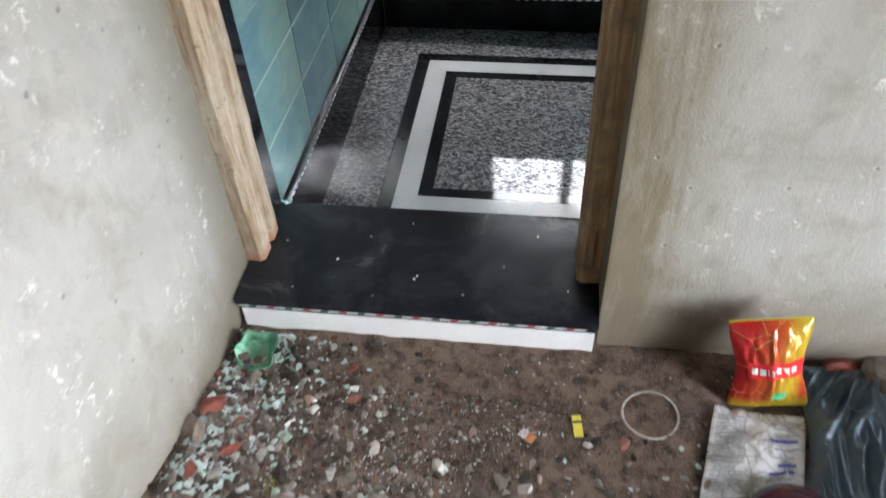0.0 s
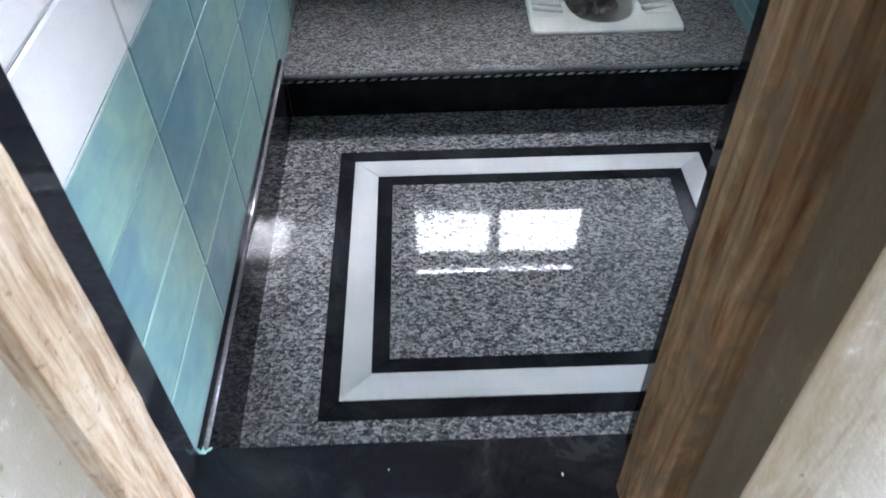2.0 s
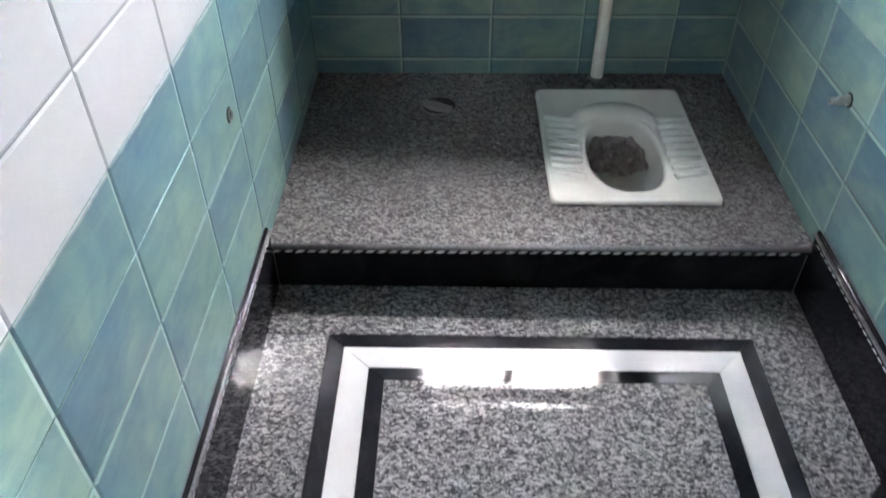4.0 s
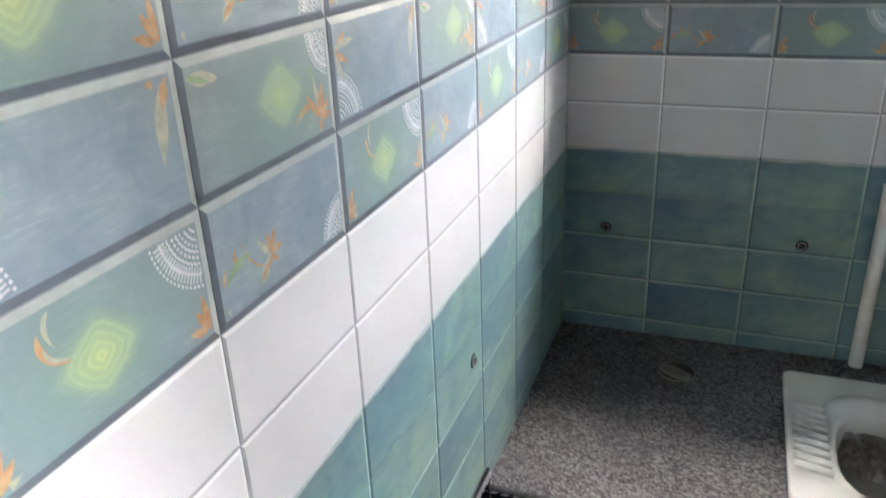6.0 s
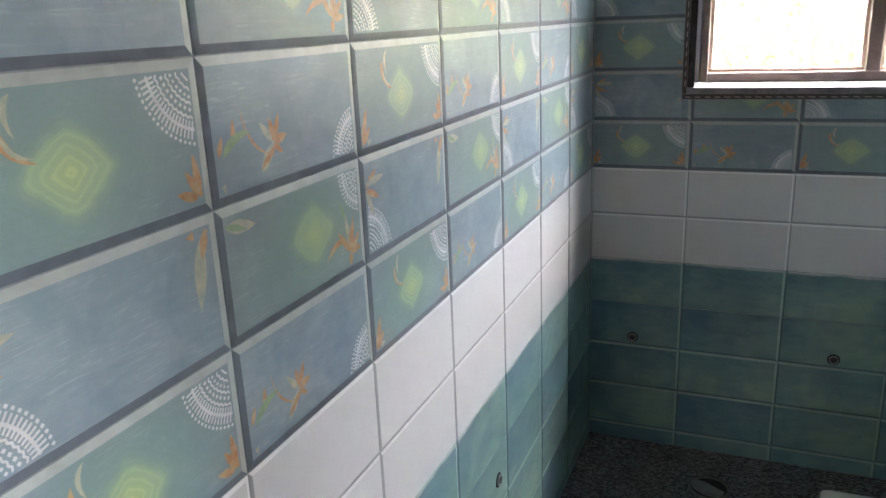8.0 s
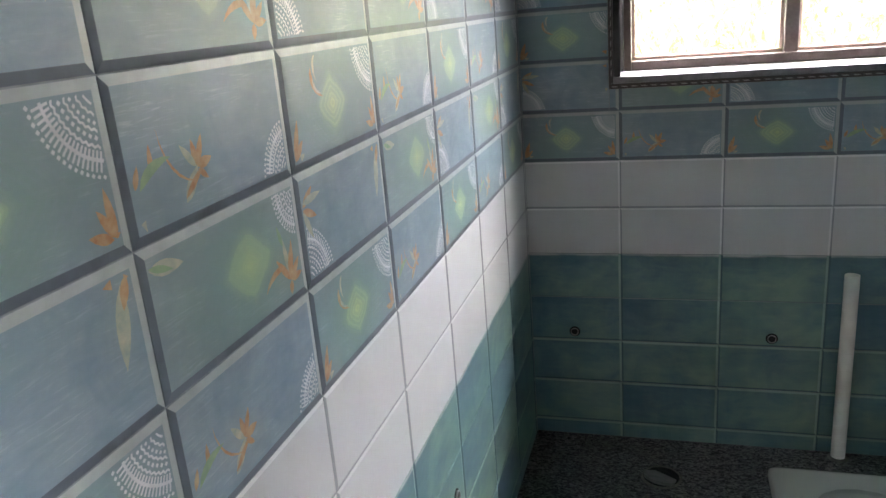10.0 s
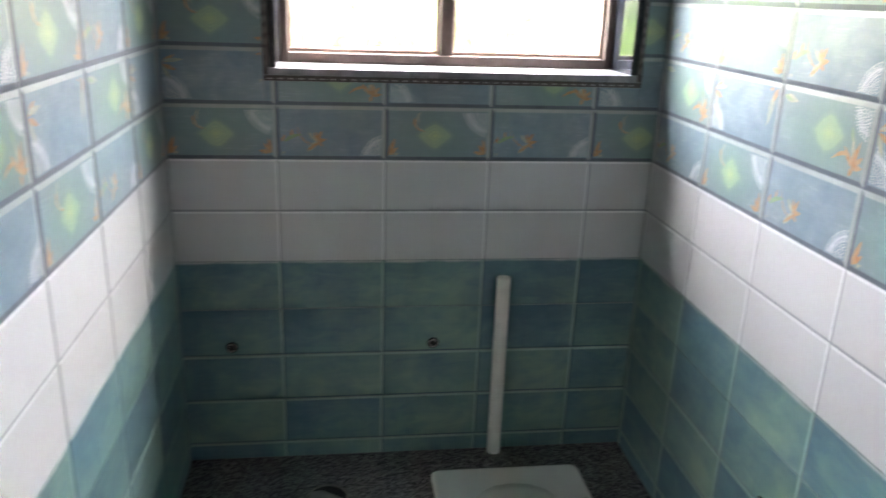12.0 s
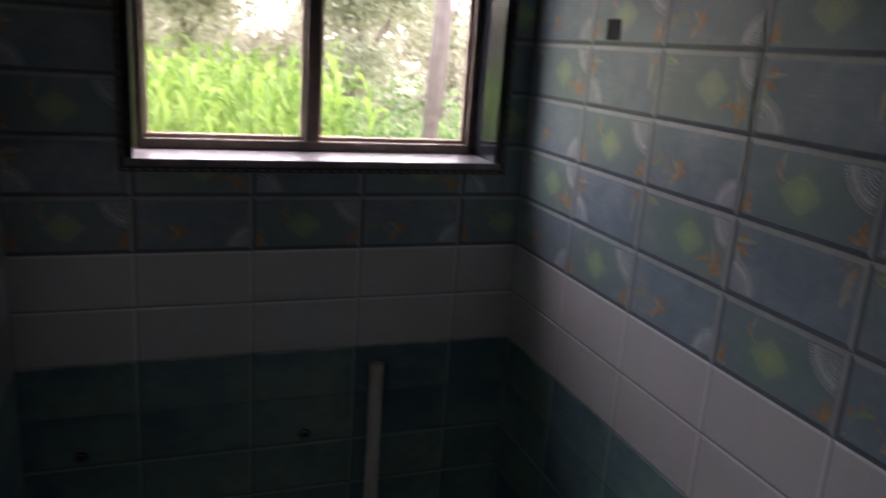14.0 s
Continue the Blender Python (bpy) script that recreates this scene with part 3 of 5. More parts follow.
# ---------- threshold ----------
threshold = structure("threshold", bm_box(DX0 + 0.008, DX1 - 0.006, -0.292, 0.008, -0.1, SZ - 0.021), MORTAR)
part("black_slab", bm_box(DX0 + 0.003, DX1 - 0.002, -0.306, 0.012, SZ - 0.018, SZ, 0.0015), SLAB, threshold)
part("edge_strip", bm_box(DX0 + 0.008, DX1 - 0.007, -0.300, -0.2925, SZ - 0.0345, SZ - 0.0185, 0.0015), BLACK, threshold)
dashes(threshold, (DX0 + 0.010, -0.300, SZ - 0.0285), (DX1 - 0.014, -0.300, SZ - 0.0285), (0, 0, 1), (0, -1, 0), 0.0235, 0.0165, 0.0062,
       (INK_WHITE, RED, GREEN_INLAY), lean=-0.007, alt=(2, 1))
part("white_riser_tile", bm_box(DX0 + 0.012, DX1 - 0.008, -0.3015, -0.2935, G - 0.02, SZ - 0.0355, 0.001), WHITE_PAINT, threshold)

# ---------- door frame ----------
door_1 = base("door_1", (0.36, -0.15, SZ), "empty doorway with a raw timber door frame and black granite linings", "door frame", kind="structure")


def jamb(name, x0, x1, y0, y1, z0, z1, material, face, label):
    """A rough sawn post with a stepped rebate, its edges worn uneven."""
    s = 1 if face > 0 else -1
    xi, xo = (x1, x0) if s > 0 else (x0, x1)
    prof = [(xo, y0 + 0.004), (xi - s * 0.012, y0), (xi, y0 + 0.010), (xi - s * 0.001, y0 + 0.046), (xi - s * 0.010, y0 + 0.052),
            (xi - s * 0.009, y0 + 0.066), (xi, y0 + 0.072), (xi, y1 - 0.004), (xi - s * 0.006, y1), (xo, y1)]
    bm = bmesh.new()
    rings, steps = [], 60
    for i in range(steps + 1):
        z = z0 + (z1 - z0) * i / steps
        ring = []
        for j, (x, y) in enumerate(prof):
            k = noise.noise(Vector((x * 40, y * 40 + j, z * 7))) * 0.0022 + noise.noise(Vector((j * 3.1, 5.0, z * 30))) * 0.0010
            ring.append(bm.verts.new((x + k * (0.3 if x == xo else 1), y + k, z)))
        rings.append(ring)
    m = len(prof)
    for a, b in zip(rings, rings[1:]):
        for j in range(m):
            q = (a[j], a[(j + 1) % m], b[(j + 1) % m], b[j])
            bm.faces.new(q)
    bm.faces.new(rings[0]), bm.faces.new(rings[-1])
    bmesh.ops.recalc_face_normals(bm, faces=bm.faces)
    ob = part(name, bm, material, None, label)
    ob.parent, ob.matrix_parent_inverse = door_1, door_1.matrix_world.inverted()
    return ob


def keep(ob, parent):
    ob.parent, ob.matrix_parent_inverse = parent, parent.matrix_world.inverted()
    return ob


jamb("jamb", -0.040, 0.018, -0.193, -0.080, SZ, 2.28, WOOD, 1, "pale raw timber door jamb with worn edges")
jamb("jamb", 0.706, 0.764, -0.193, -0.080, SZ, 2.28, OLD_WOOD, -1, "brown stained timber door jamb")
keep(part("head", bm_box(-0.04, 0.763, -0.191, -0.082, 2.281, 2.33, 0.003), OLD_WOOD), door_1)
for x0, x1 in ((-0.044, 0.001), (0.737, 0.755)):
    keep(part("granite_lining", bm_box(x0, x1, -0.078, 0.0012, SZ + 0.001, 2.28, 0.001), BLACK), door_1)
keep(part("granite_lining", bm_box(0.002, 0.736, -0.078, 0.007, 2.25, 2.28, 0.001), BLACK), door_1)
structure("wall_south_lining", bm_box(DX1, W, 0.0085, 0.016, 0.0, H), DECOR["B"])

# ---------- window ----------
window_1 = base("window_1", ((WX0 + WX1) / 2, WY, WZ0), "brown painted steel casement window with two clear panes and a narrow top light", "window", kind="structure")


def wpart(name, b, material=WINDOW_PAINT, label=""):
    return keep(part(name, b, material, None, label), window_1)


wpart("window_sill", bm_box(WX0 - 0.02, WX1 + 0.02, D - 0.004, D + 0.21, WZ0 - 0.018, WZ0, 0.0015), SILL, "dusty grey granite window sill")
for x0, x1 in ((WX0 - 0.02, WX0), (WX1, WX1 + 0.02)):
    wpart("window_lining", bm_box(x0, x1, D - 0.004, D + 0.21, WZ0 + 0.0005, WZ1, 0.0012), BLACK)
wpart("window_lining", bm_box(WX0 - 0.02, WX1 + 0.02, D - 0.004, D + 0.21, WZ1 + 0.0005, WZ1 + 0.02, 0.0012), BLACK)
for x0, x1, z0, z1 in ((WX0 - 0.034, WX1 + 0.034, WZ0 - 0.034, WZ0 - 0.019), (WX0 - 0.034, WX1 + 0.034, WZ1 + 0.021, WZ1 + 0.035), (WX0 - 0.034, WX0 - 0.021, WZ0 - 0.018, WZ1 + 0.02), (WX1 + 0.021, WX1 + 0.034, WZ0 - 0.018, WZ1 + 0.02)):
    wpart("trim_strip", bm_box(x0, x1, D - 0.005, D + 0.001, z0, z1, 0.001), TRIM_STONE)
for a, b, up in (((WX0 - 0.03, D - 0.005, WZ0 - 0.029), (WX1 + 0.03, D - 0.005, WZ0 - 0.029), (0, 0, 1)),
                 ((WX0 - 0.025, D - 0.005, WZ0), (WX0 - 0.025, D - 0.005, WZ1), (-1, 0, 0)), ((WX1 + 0.025, D - 0.005, WZ0), (WX1 + 0.025, D - 0.005, WZ1), (1, 0, 0))):
    keep(dashes(None, a, b, up, (0, -1, 0), 0.016, 0.012, 0.003, (TRIM_INLAY,)), window_1)
F0, F1 = WX0 + 0.001, WX1 - 0.001
YA, YB = WY - 0.022, WY + 0.030
ZB, ZT0, ZT1, ZU = WZ0 + 0.001, 1.912, 2.012, WZ1 - 0.001
MX = 0.779
wpart("window_frame", bm_box(F0, F0 + 0.022, YA, YB, ZB, ZU, 0.002))
wpart("window_frame", bm_box(F1 - 0.022, F1, YA, YB, ZB, ZU, 0.002))
wpart("window_frame", bm_box(F0 + 0.0225, F1 - 0.0225, YA, YB, ZB, ZB + 0.028, 0.002))
wpart("window_frame", bm_box(F0 + 0.0225, F1 - 0.0225, YA, YB, ZU - 0.022, ZU, 0.002))
wpart("mullion", bm_box(MX - 0.019, MX + 0.019, YA - 0.001, YB, ZB + 0.0285, ZU - 0.0225, 0.002))
for x0, x1 in ((F0 + 0.0225, MX - 0.0195), (MX + 0.0195, F1 - 0.0225)):
    wpart("transom", bm_box(x0, x1, YA, YB, ZT0, ZT1, 0.002))
    for z0, z1 in ((ZB + 0.0285, ZT0 - 0.0005), (ZT1 + 0.0005, ZU - 0.0225)):
        g = 0.012
        for bx in ((x0, x1, z0, z0 + g), (x0, x1, z1 - g, z1), (x0, x0 + g, z0 + g, z1 - g), (x1 - g, x1, z0 + g, z1 - g)):
            wpart("glazing_bead", bm_box(bx[0] + .0003, bx[1] - .0003, WY + 0.004, WY + 0.020, bx[2] + .0003, bx[3] - .0003, 0.002), PUTTY)
        pane = wpart("pane", bm_box(x0 + g * 0.6, x1 - g * 0.6, WY + 0.010, WY + 0.014, z0 + g * 0.6, z1 - g * 0.6), GLASS, "clear glass pane")
        pane.visible_shadow = False

# unseen concrete surround added to shade the window: sunshade above, a fin each side
HOOD = 0.24
SHADE = 0.06
bm = bm_box(WX0 - 0.10, WX1 + 0.14, D + 0.201, D + 0.2 + SHADE, WZ1 + 0.03, WZ1 + 0.10, 0.004)
window_hood = structure("window_hood", bm, MORTAR)
for x0, x1 in ((WX0 - 0.10, WX0 - 0.03), (WX1 + 0.07, WX1 + 0.14)):
    structure("window_fin", bm_box(x0, x1, D + 0.201, D + 0.2 + HOOD, WZ0 - 0.08, WZ1 + 0.029, 0.004), MORTAR)
# unseen grey cement wall, added to block light on the window from the east
structure("wall_wing", bm_box(2.02, 2.2, D + 0.201, 3.35, -0.3, 3.1), MORTAR)
structure("wall_outer", bm_box(W + 0.151, 2.2, D + 0.02, D + 0.2, -0.3, 3.1), MORTAR)

# ---------- squat pan ----------
def oval(cx, cy, rx, ry, n=40, square=2.4, narrow=0.0):
    pts = []
    for i in range(n):
        t = 2 * math.pi * i / n
        c, s = math.cos(t), math.sin(t)
        x = rx * math.copysign(abs(c) ** (2 / square), c)
        y = ry * math.copysign(abs(s) ** (2 / square), s)
        pts.append((cx + x * (1 - narrow * y / ry), cy + y))
    return pts


def squat_pan(x0, x1, y0, y1, z):
    pan = base("squat_pan", ((x0 + x1) / 2, (y0 + y1) / 2, z), "white glazed squat toilet pan with ribbed foot rests", "squat toilet")
    w, d = x1 - x0, y1 - y0
    cx, cy = 0.0, -0.068
    n = 48
    bm = bmesh.new()

    def loop(pts, zz):
        return [bm.verts.new((x, y, zz)) for x, y in pts]
    outer = []
    for i in range(n):                       # the rounded rectangle of the plate
        t = 2 * math.pi * i / n
        c, s = math.cos(t), math.sin(t)
        k = 26
        outer.append((w / 2 * math.copysign(abs(c) ** (2 / k), c), d / 2 * math.copysign(abs(s) ** (2 / k), s)))
    hole = lambda grow, shift=0.0: oval(cx, cy + shift, 0.108 + grow, 0.190 + grow, n, 2.5, 0.02)
    loops = [loop([(x, y) for x, y in outer], -0.012), loop(outer, 0.006), loop([(x * 0.975, y * 0.98) for x, y in outer], 0.012),
             loop([(x * 0.94, y * 0.955) for x, y in outer], 0.0095),
             loop(hole(0.020), 0.0085), loop(hole(0.010), 0.011), loop(hole(0.002), 0.008), loop(hole(-0.004), -0.006),
             loop(hole(-0.012), -0.06), loop(hole(-0.026, 0.012), -0.105), loop(oval(cx, cy + 0.05, 0.06, 0.10, n), -0.135), loop(oval(cx, cy + 0.06, 0.03, 0.05, n), -0.142)]
    for a, b in zip(loops, loops[1:]):
        for i in range(n):
            j = (i + 1) % n
            bm.faces.new((a[i], a[j], b[j], b[i]))
    bm.faces.new(loops[-1])
    part("body", bm, CERAMIC, pan, smooth=True)
    # a low hood behind the bowl
    bm = bmesh.new()
    rim = [(-0.135, 0.075), (-0.128, 0.135), (-0.10, 0.178), (-0.055, 0.205), (0.0, 0.214), (0.055, 0.205), (0.10, 0.178), (0.128, 0.135), (0.135, 0.075)]
    inn = [(-0.112, 0.06), (-0.104, 0.09), (-0.085, 0.112), (-0.048, 0.124), (0.0, 0.128), (0.048, 0.124), (0.085, 0.112), (0.104, 0.09), (0.112, 0.06)]
    mid = [((a[0] + b[0]) / 2, (a[1] + b[1]) / 2) for a, b in zip(rim, inn)]
    rows = [[bm.verts.new((x, y, 0.0095)) for x, y in rim], [bm.verts.new((x * .97, y * .97 + .003, 0.019)) for x, y in rim],
            [bm.verts.new((x, y, 0.023 - 0.010 * (abs(x) / 0.12) ** 3)) for x, y in mid], [bm.verts.new((x, y, 0.017)) for x, y in inn], [bm.verts.new((x, y - 0.004, 0.002)) for x, y in inn]]
    for a, b in zip(rows, rows[1:]):
        for i in range(len(rim) - 1):
            bm.faces.new((a[i], a[i + 1], b[i + 1], b[i]))
    bmesh.ops.recalc_face_normals(bm, faces=bm.faces)
    part("hood", bm, CERAMIC, pan, smooth=True)
    part("flush_slot", bm_box(-0.008, 0.014, 0.172, 0.176, 0.0185, 0.0205), DARK, pan)
    for side in (-1, 1):
        rest = part("foot_rest", bm_box(*sorted((side * 0.128, side * 0.218)), -0.215, 0.152, 0.0085, 0.0100, 0.0006), CERAMIC, pan)
        for k in range(9):
            y = -0.180 + k * 0.037
            bm = bmesh.new()
            bm_tube((side * 0.124, y - 0.010, 0.0095), (side * 0.215, y + 0.010, 0.0085), 0.0100, 0.0085, n=14, bm=bm)
            part("rib", bm, CERAMIC, rest, smooth=True)
    return pan


squat_pan(PX0, PX1, PY0, PY1, PZ)

rng = random.Random(7)


def lump(bm, x, y, z, r, flat=0.6, seed=0, mat=0, n=None):
    """A small rough stone."""
    v0 = len(bm.verts)
    made = bmesh.ops.create_icosphere(bm, subdivisions=1 if r < 0.012 else 3, radius=r)["verts"]
    ang = rng.uniform(0, 6.28)
    ca, sa = math.cos(ang), math.sin(ang)
    ex = rng.uniform(0.65, 1.25)
    for v in made:
        k = 1 + 0.55 * noise.noise(v.co / r * 1.1 + Vector((seed * 1.7, seed * 0.3, 0))) + (0.22 * noise.noise(v.co / r * 3.1 + Vector((seed, 0, 5))) if r > 0.012 else 0)
        p = v.co * k
        p = Vector((p.x * ex, p.y / ex, p.z * flat))
        v.co = (x + p.x * ca - p.y * sa, y + p.x * sa + p.y * ca, z + p.z)
    return made


waste = base("cement_debris", (0.965, 1.700, PZ - 0.052), "dark damp cement debris and dirty paper lying in the toilet bowl", "debris")
bm = bmesh.new()
gx = 30
heap = [[bm.verts.new((-0.002 + 0.094 * (2 * i / gx - 1), 0.012 + 0.098 * (2 * j / gx - 1), 0.014 - 0.020 * max(abs(2 * i / gx - 1), abs(2 * j / gx - 1)) ** 5 - 0.008 * (1 - j / gx) + 0.018 * noise.noise(Vector((i * 0.22, j * 0.22, 1))) + 0.007 * noise.noise(Vector((i * 0.7, j * 0.7, 5))))) for i in range(gx + 1)] for j in range(gx + 1)]
for j in range(gx):
    for i in range(gx):
        if (2 * i / gx - 1) ** 4 + (2 * j / gx - 1) ** 4 < 1.02:
            bm.faces.new((heap[j][i], heap[j][i + 1], heap[j + 1][i + 1], heap[j + 1][i]))
for k in range(9):
    a, q = rng.uniform(0, 6.28), rng.uniform(0, 1) ** 0.5
    lump(bm, q * 0.072 * math.cos(a), 0.010 + q * 0.080 * math.sin(a), rng.uniform(-0.006, 0.008), rng.uniform(0.008, 0.018), 0.4, k)
part("rubble", bm, simple("damp_rubble", (0.12, 0.10, 0.095), (0.34, 0.30, 0.29), 34, 0.7, bumps=0.8, dist=0.006), waste)
bm = bmesh.new()
gx = 14
grid = [[bm.verts.new((-0.055 + 0.10 * i / gx, -0.08 + 0.12 * j / gx, 0.026 + 0.014 * noise.noise(Vector((i * 0.45, j * 0.38, 3))))) for i in range(gx + 1)] for j in range(gx + 1)]
for j in range(gx):
    for i in range(gx):
        if noise.noise(Vector((i * 0.25, j * 0.25, 9))) > 0.05:
            bm.faces.new((grid[j][i], grid[j][i + 1], grid[j + 1][i + 1], grid[j + 1][i]))
rag = part("crumpled_paper", bm, simple("dirty_paper", (0.10, 0.085, 0.075), (0.26, 0.23, 0.21), 50, 0.8), waste, smooth=True)
rag.modifiers.new("thick", "SOLIDIFY").thickness = 0.001

# a drain hole with its loose cup
crumbs = bmesh.new()
for k in range(70):
    x, y = (rng.gauss(0.55, 0.14), rng.gauss(1.76, 0.10)) if k < 30 else (rng.uniform(0.05, 1.3), rng.uniform(1.25, 2.08))
    if not (PX0 - 0.01 < x < PX1 + 0.01 and PY0 - 0.01 < y < PY1 + 0.01) and 0.02 < x < 1.36:
        r0 = rng.uniform(0.002, 0.008 if k < 14 else 0.004)
        lump(crumbs, x, y, PZ + r0 * 0.3, r0, 0.6, k)
part("mortar_crumbs", crumbs, MORTAR, None, "scattered dry mortar crumbs on the granite platform", "debris", "stuff")

drain = base("floor_drain", (0.422, 1.905, PZ), "open round drain hole with broken mortar lip in granite", "floor drain")
bm = bm_tube((0, 0, 0.0006), (0, 0, 0.004), 0.062, 0.058, 28, 0.054)
part("rim", bm, MORTAR, drain)
part("hole", bm_tube((0, 0, 0.0004), (0, 0, 0.0012), 0.0535, n=28), DARK, drain)
part("cup", bm_tube((-0.006, -0.016, 0.0015), (-0.004, -0.013, 0.012), 0.046, 0.049, 26), simple("grey_plastic_cup", (0.15, 0.15, 0.14), (0.24, 0.24, 0.225), 30, 0.6), drain)

# plaster specks left on the door slab, and a dab of turquoise grout in its corner
specks = bmesh.new()
for x, y, r0 in ((0.18, -0.17, 0.0035), (0.36, -0.215, 0.003), (0.365, -0.205, 0.0025), (0.05, -0.12, 0.002), (0.62, -0.06, 0.0025), (0.47, -0.25, 0.0018), (0.28, -0.27, 0.0016), (0.55, -0.16, 0.0018), (0.10, -0.26, 0.002), (0.69, -0.22, 0.002), (0.33, -0.04, 0.0015), (0.24, -0.09, 0.0014)):
    lump(specks, x, y, SZ + r0 * 0.3, r0, 0.5, int(x * 100))
part("plaster_specks", specks, WHITE_PAINT, None, "small white plaster specks on the black granite door slab", "debris", "stuff")
dab = bmesh.new()
for k, (x, y, z, r0) in enumerate(((0.010, 0.006, SZ + 0.002, 0.007), (0.019, 0.009, SZ + 0.001, 0.005), (0.005, 0.003, SZ + 0.010, 0.005))):
    lump(dab, x, y, z, r0, 0.6, k + 40)
part("grout_dab", dab, simple("turquoise_grout", (0.22, 0.46, 0.43), (0.36, 0.60, 0.55), 60, 0.7), None, "dab of dried turquoise grout in the corner of the door slab", "debris", "stuff")

# plastic pipe standing in the corner of pan and wall
pipe = base("waste_pipe", (0.951, 2.097, PZ), "upright off-white open plastic pipe standing by the tiled back wall", "pipe")
part("tube", bm_tube((0, 0.002, 0), (-0.001, 0.0, 0.607), 0.0205, n=28, inner=0.0178), PVC, pipe, smooth=False)
part("mortar_collar", bm_tube((0, 0, 0), (0, 0, 0.006), 0.031, 0.024, 24, 0.0206), MORTAR, pipe)


def outlet(label, m, category, capped=True):
    """A plumbing stub in a ragged round hole in the tiles; it points along local -Y."""
    o = base("pipe_outlet", (0, 0, 0), label, category, "pipe outlets in the walls")
    bm = bm_tube((0, 0.001, 0), (0, -0.0018, 0), 0.019, 0.016, 20)
    part("hole", bm, DARK, o)
    part("socket", bm_tube((0, 0.0, 0), (0, -0.006, 0), 0.0135 if capped else 0.0125, n=18, inner=0.010 if capped else 0.0112), STEEL, o)
    if capped:
        part("nipple", bm_tube((0, -0.004, 0), (0.002, -0.045, -0.002), 0.0085, n=16, inner=0.006), STEEL, o)
        part("collar", bm_tube((0.0005, -0.016, -0.0005), (0.001, -0.026, -0.001), 0.0118, n=6), STEEL, o)
    o.matrix_world = m
    return o


outlet("open water outlet hole with pale mortar in teal tiles", pose(0.0, 1.134, 0.585, 0, 0, 90), "pipe outlet", False)
outlet("short steel water pipe stub standing out of the teal tiled wall", pose(W, 1.312, 0.523, 0, 0, -90), "pipe stub")
for x in (0.141, 0.746):
    outlet("open water outlet hole in the dark teal tiled back wall", pose(x, D, 0.545), "pipe outlet", False)

box_hole = base("switch_box", (W, 1.710, 1.754), "small empty rectangular electrical box let into the blue tiled wall", "electrical box", rz=-90)
part("recess", bm_box(-0.027, 0.027, -0.0012, 0.0008, -0.022, 0.022), DARK, box_hole)
for bx in ((-0.029, 0.029, 0.022, 0.024), (-0.029, 0.029, -0.024, -0.022), (-0.029, -0.027, -0.022, 0.022), (0.027, 0.029, -0.022, 0.022)):
    part("lip", bm_box(bx[0], bx[1], -0.002, 0.0, bx[2], bx[3]), DARK, box_hole)

# ---------- porch ----------
def ground_z(x, y):
    """Height of the bare porch ground: nearly level, with a spoil heap along the plastered wall."""
    heap = max(0.0, 1 - (x + 0.02) / 0.5) ** 1.4 * max(0.0, min(1.2, (-y - 0.27) / 0.5)) ** 1.3
    return G + 0.10 * heap + 0.006 * noise.noise(Vector((x * 6, y * 6, 0))) + 0.004 * noise.noise(Vector((x * 23, y * 23, 4)))


nx, ny = 190, 160
xs, ys = np.linspace(-0.05, 3.22, nx), np.linspace(-3.42, -0.26, ny)
verts = [(x, y, ground_z(x, y)) for y in ys for x in xs]
faces = [(j * nx + i, j * nx + i + 1, (j + 1) * nx + i + 1, (j + 1) * nx + i) for j in range(ny - 1) for i in range(nx - 1)]
me = bpy.data.meshes.new("porch_ground")
me.from_pydata(verts, [], faces)
me.materials.append(SOIL)
me.polygons.foreach_set("use_smooth", [True] * len(me.polygons))
tagged(new("porch_ground", me), kind="structure")


def scatter(name, count, place, size, material, label, flat=0.6, seed=1):
    r = random.Random(seed)
    shapes = []
    for k in range(10):
        b = bmesh.new()
        bmesh.ops.create_icosphere(b, subdivisions=1, radius=1)
        co = np.array([v.co * (1 + 0.7 * noise.noise(v.co * 1.3 + Vector((k * 3.3, seed, 0)))) for v in b.verts])
        fc = [[v.index for v in f.verts] for f in b.faces]
        b.free()
        shapes.append((co, fc))
    verts, faces = [], []
    for k in range(count):
        x, y = place(r)
        s = size(r)
        co, fc = shapes[r.randrange(10)]
        e = Euler((r.uniform(-0.5, 0.5), r.uniform(-0.5, 0.5), r.uniform(0, 6.28))).to_matrix()
        m = np.array(e) @ np.diag((r.uniform(0.7, 1.5), r.uniform(0.6, 1.0), flat)) * s
        o = len(verts)
        verts.extend((co @ m.T + np.array((x, y, ground_z(x, y) + s * 0.15))).tolist())
        faces.extend([[i + o for i in f] for f in fc])
    me = bpy.data.meshes.new(name)
    me.from_pydata(verts, [], faces)
    me.materials.append(material)
    return tagged(new(name, me), label, "debris", kind="stuff")


def heap_place(r):
    while True:
        x, y = r.uniform(-0.02, 1.0), r.uniform(-1.5, -0.32)
        if r.random() < math.exp(-((x + 0.02) / 0.30) ** 2 * (0.55 if y < -0.6 else 1.2)) + (0.12 if y < -0.5 else 0.0):
            return x, y


def wide_place(r):
    while True:
        x, y = r.uniform(-0.02, 2.6), r.uniform(-2.2, -0.32)
        if r.random() < (0.9 if y < -0.44 and x < 0.62 + 0.1 * math.sin(y * 23) else 0.07):
            return x, y


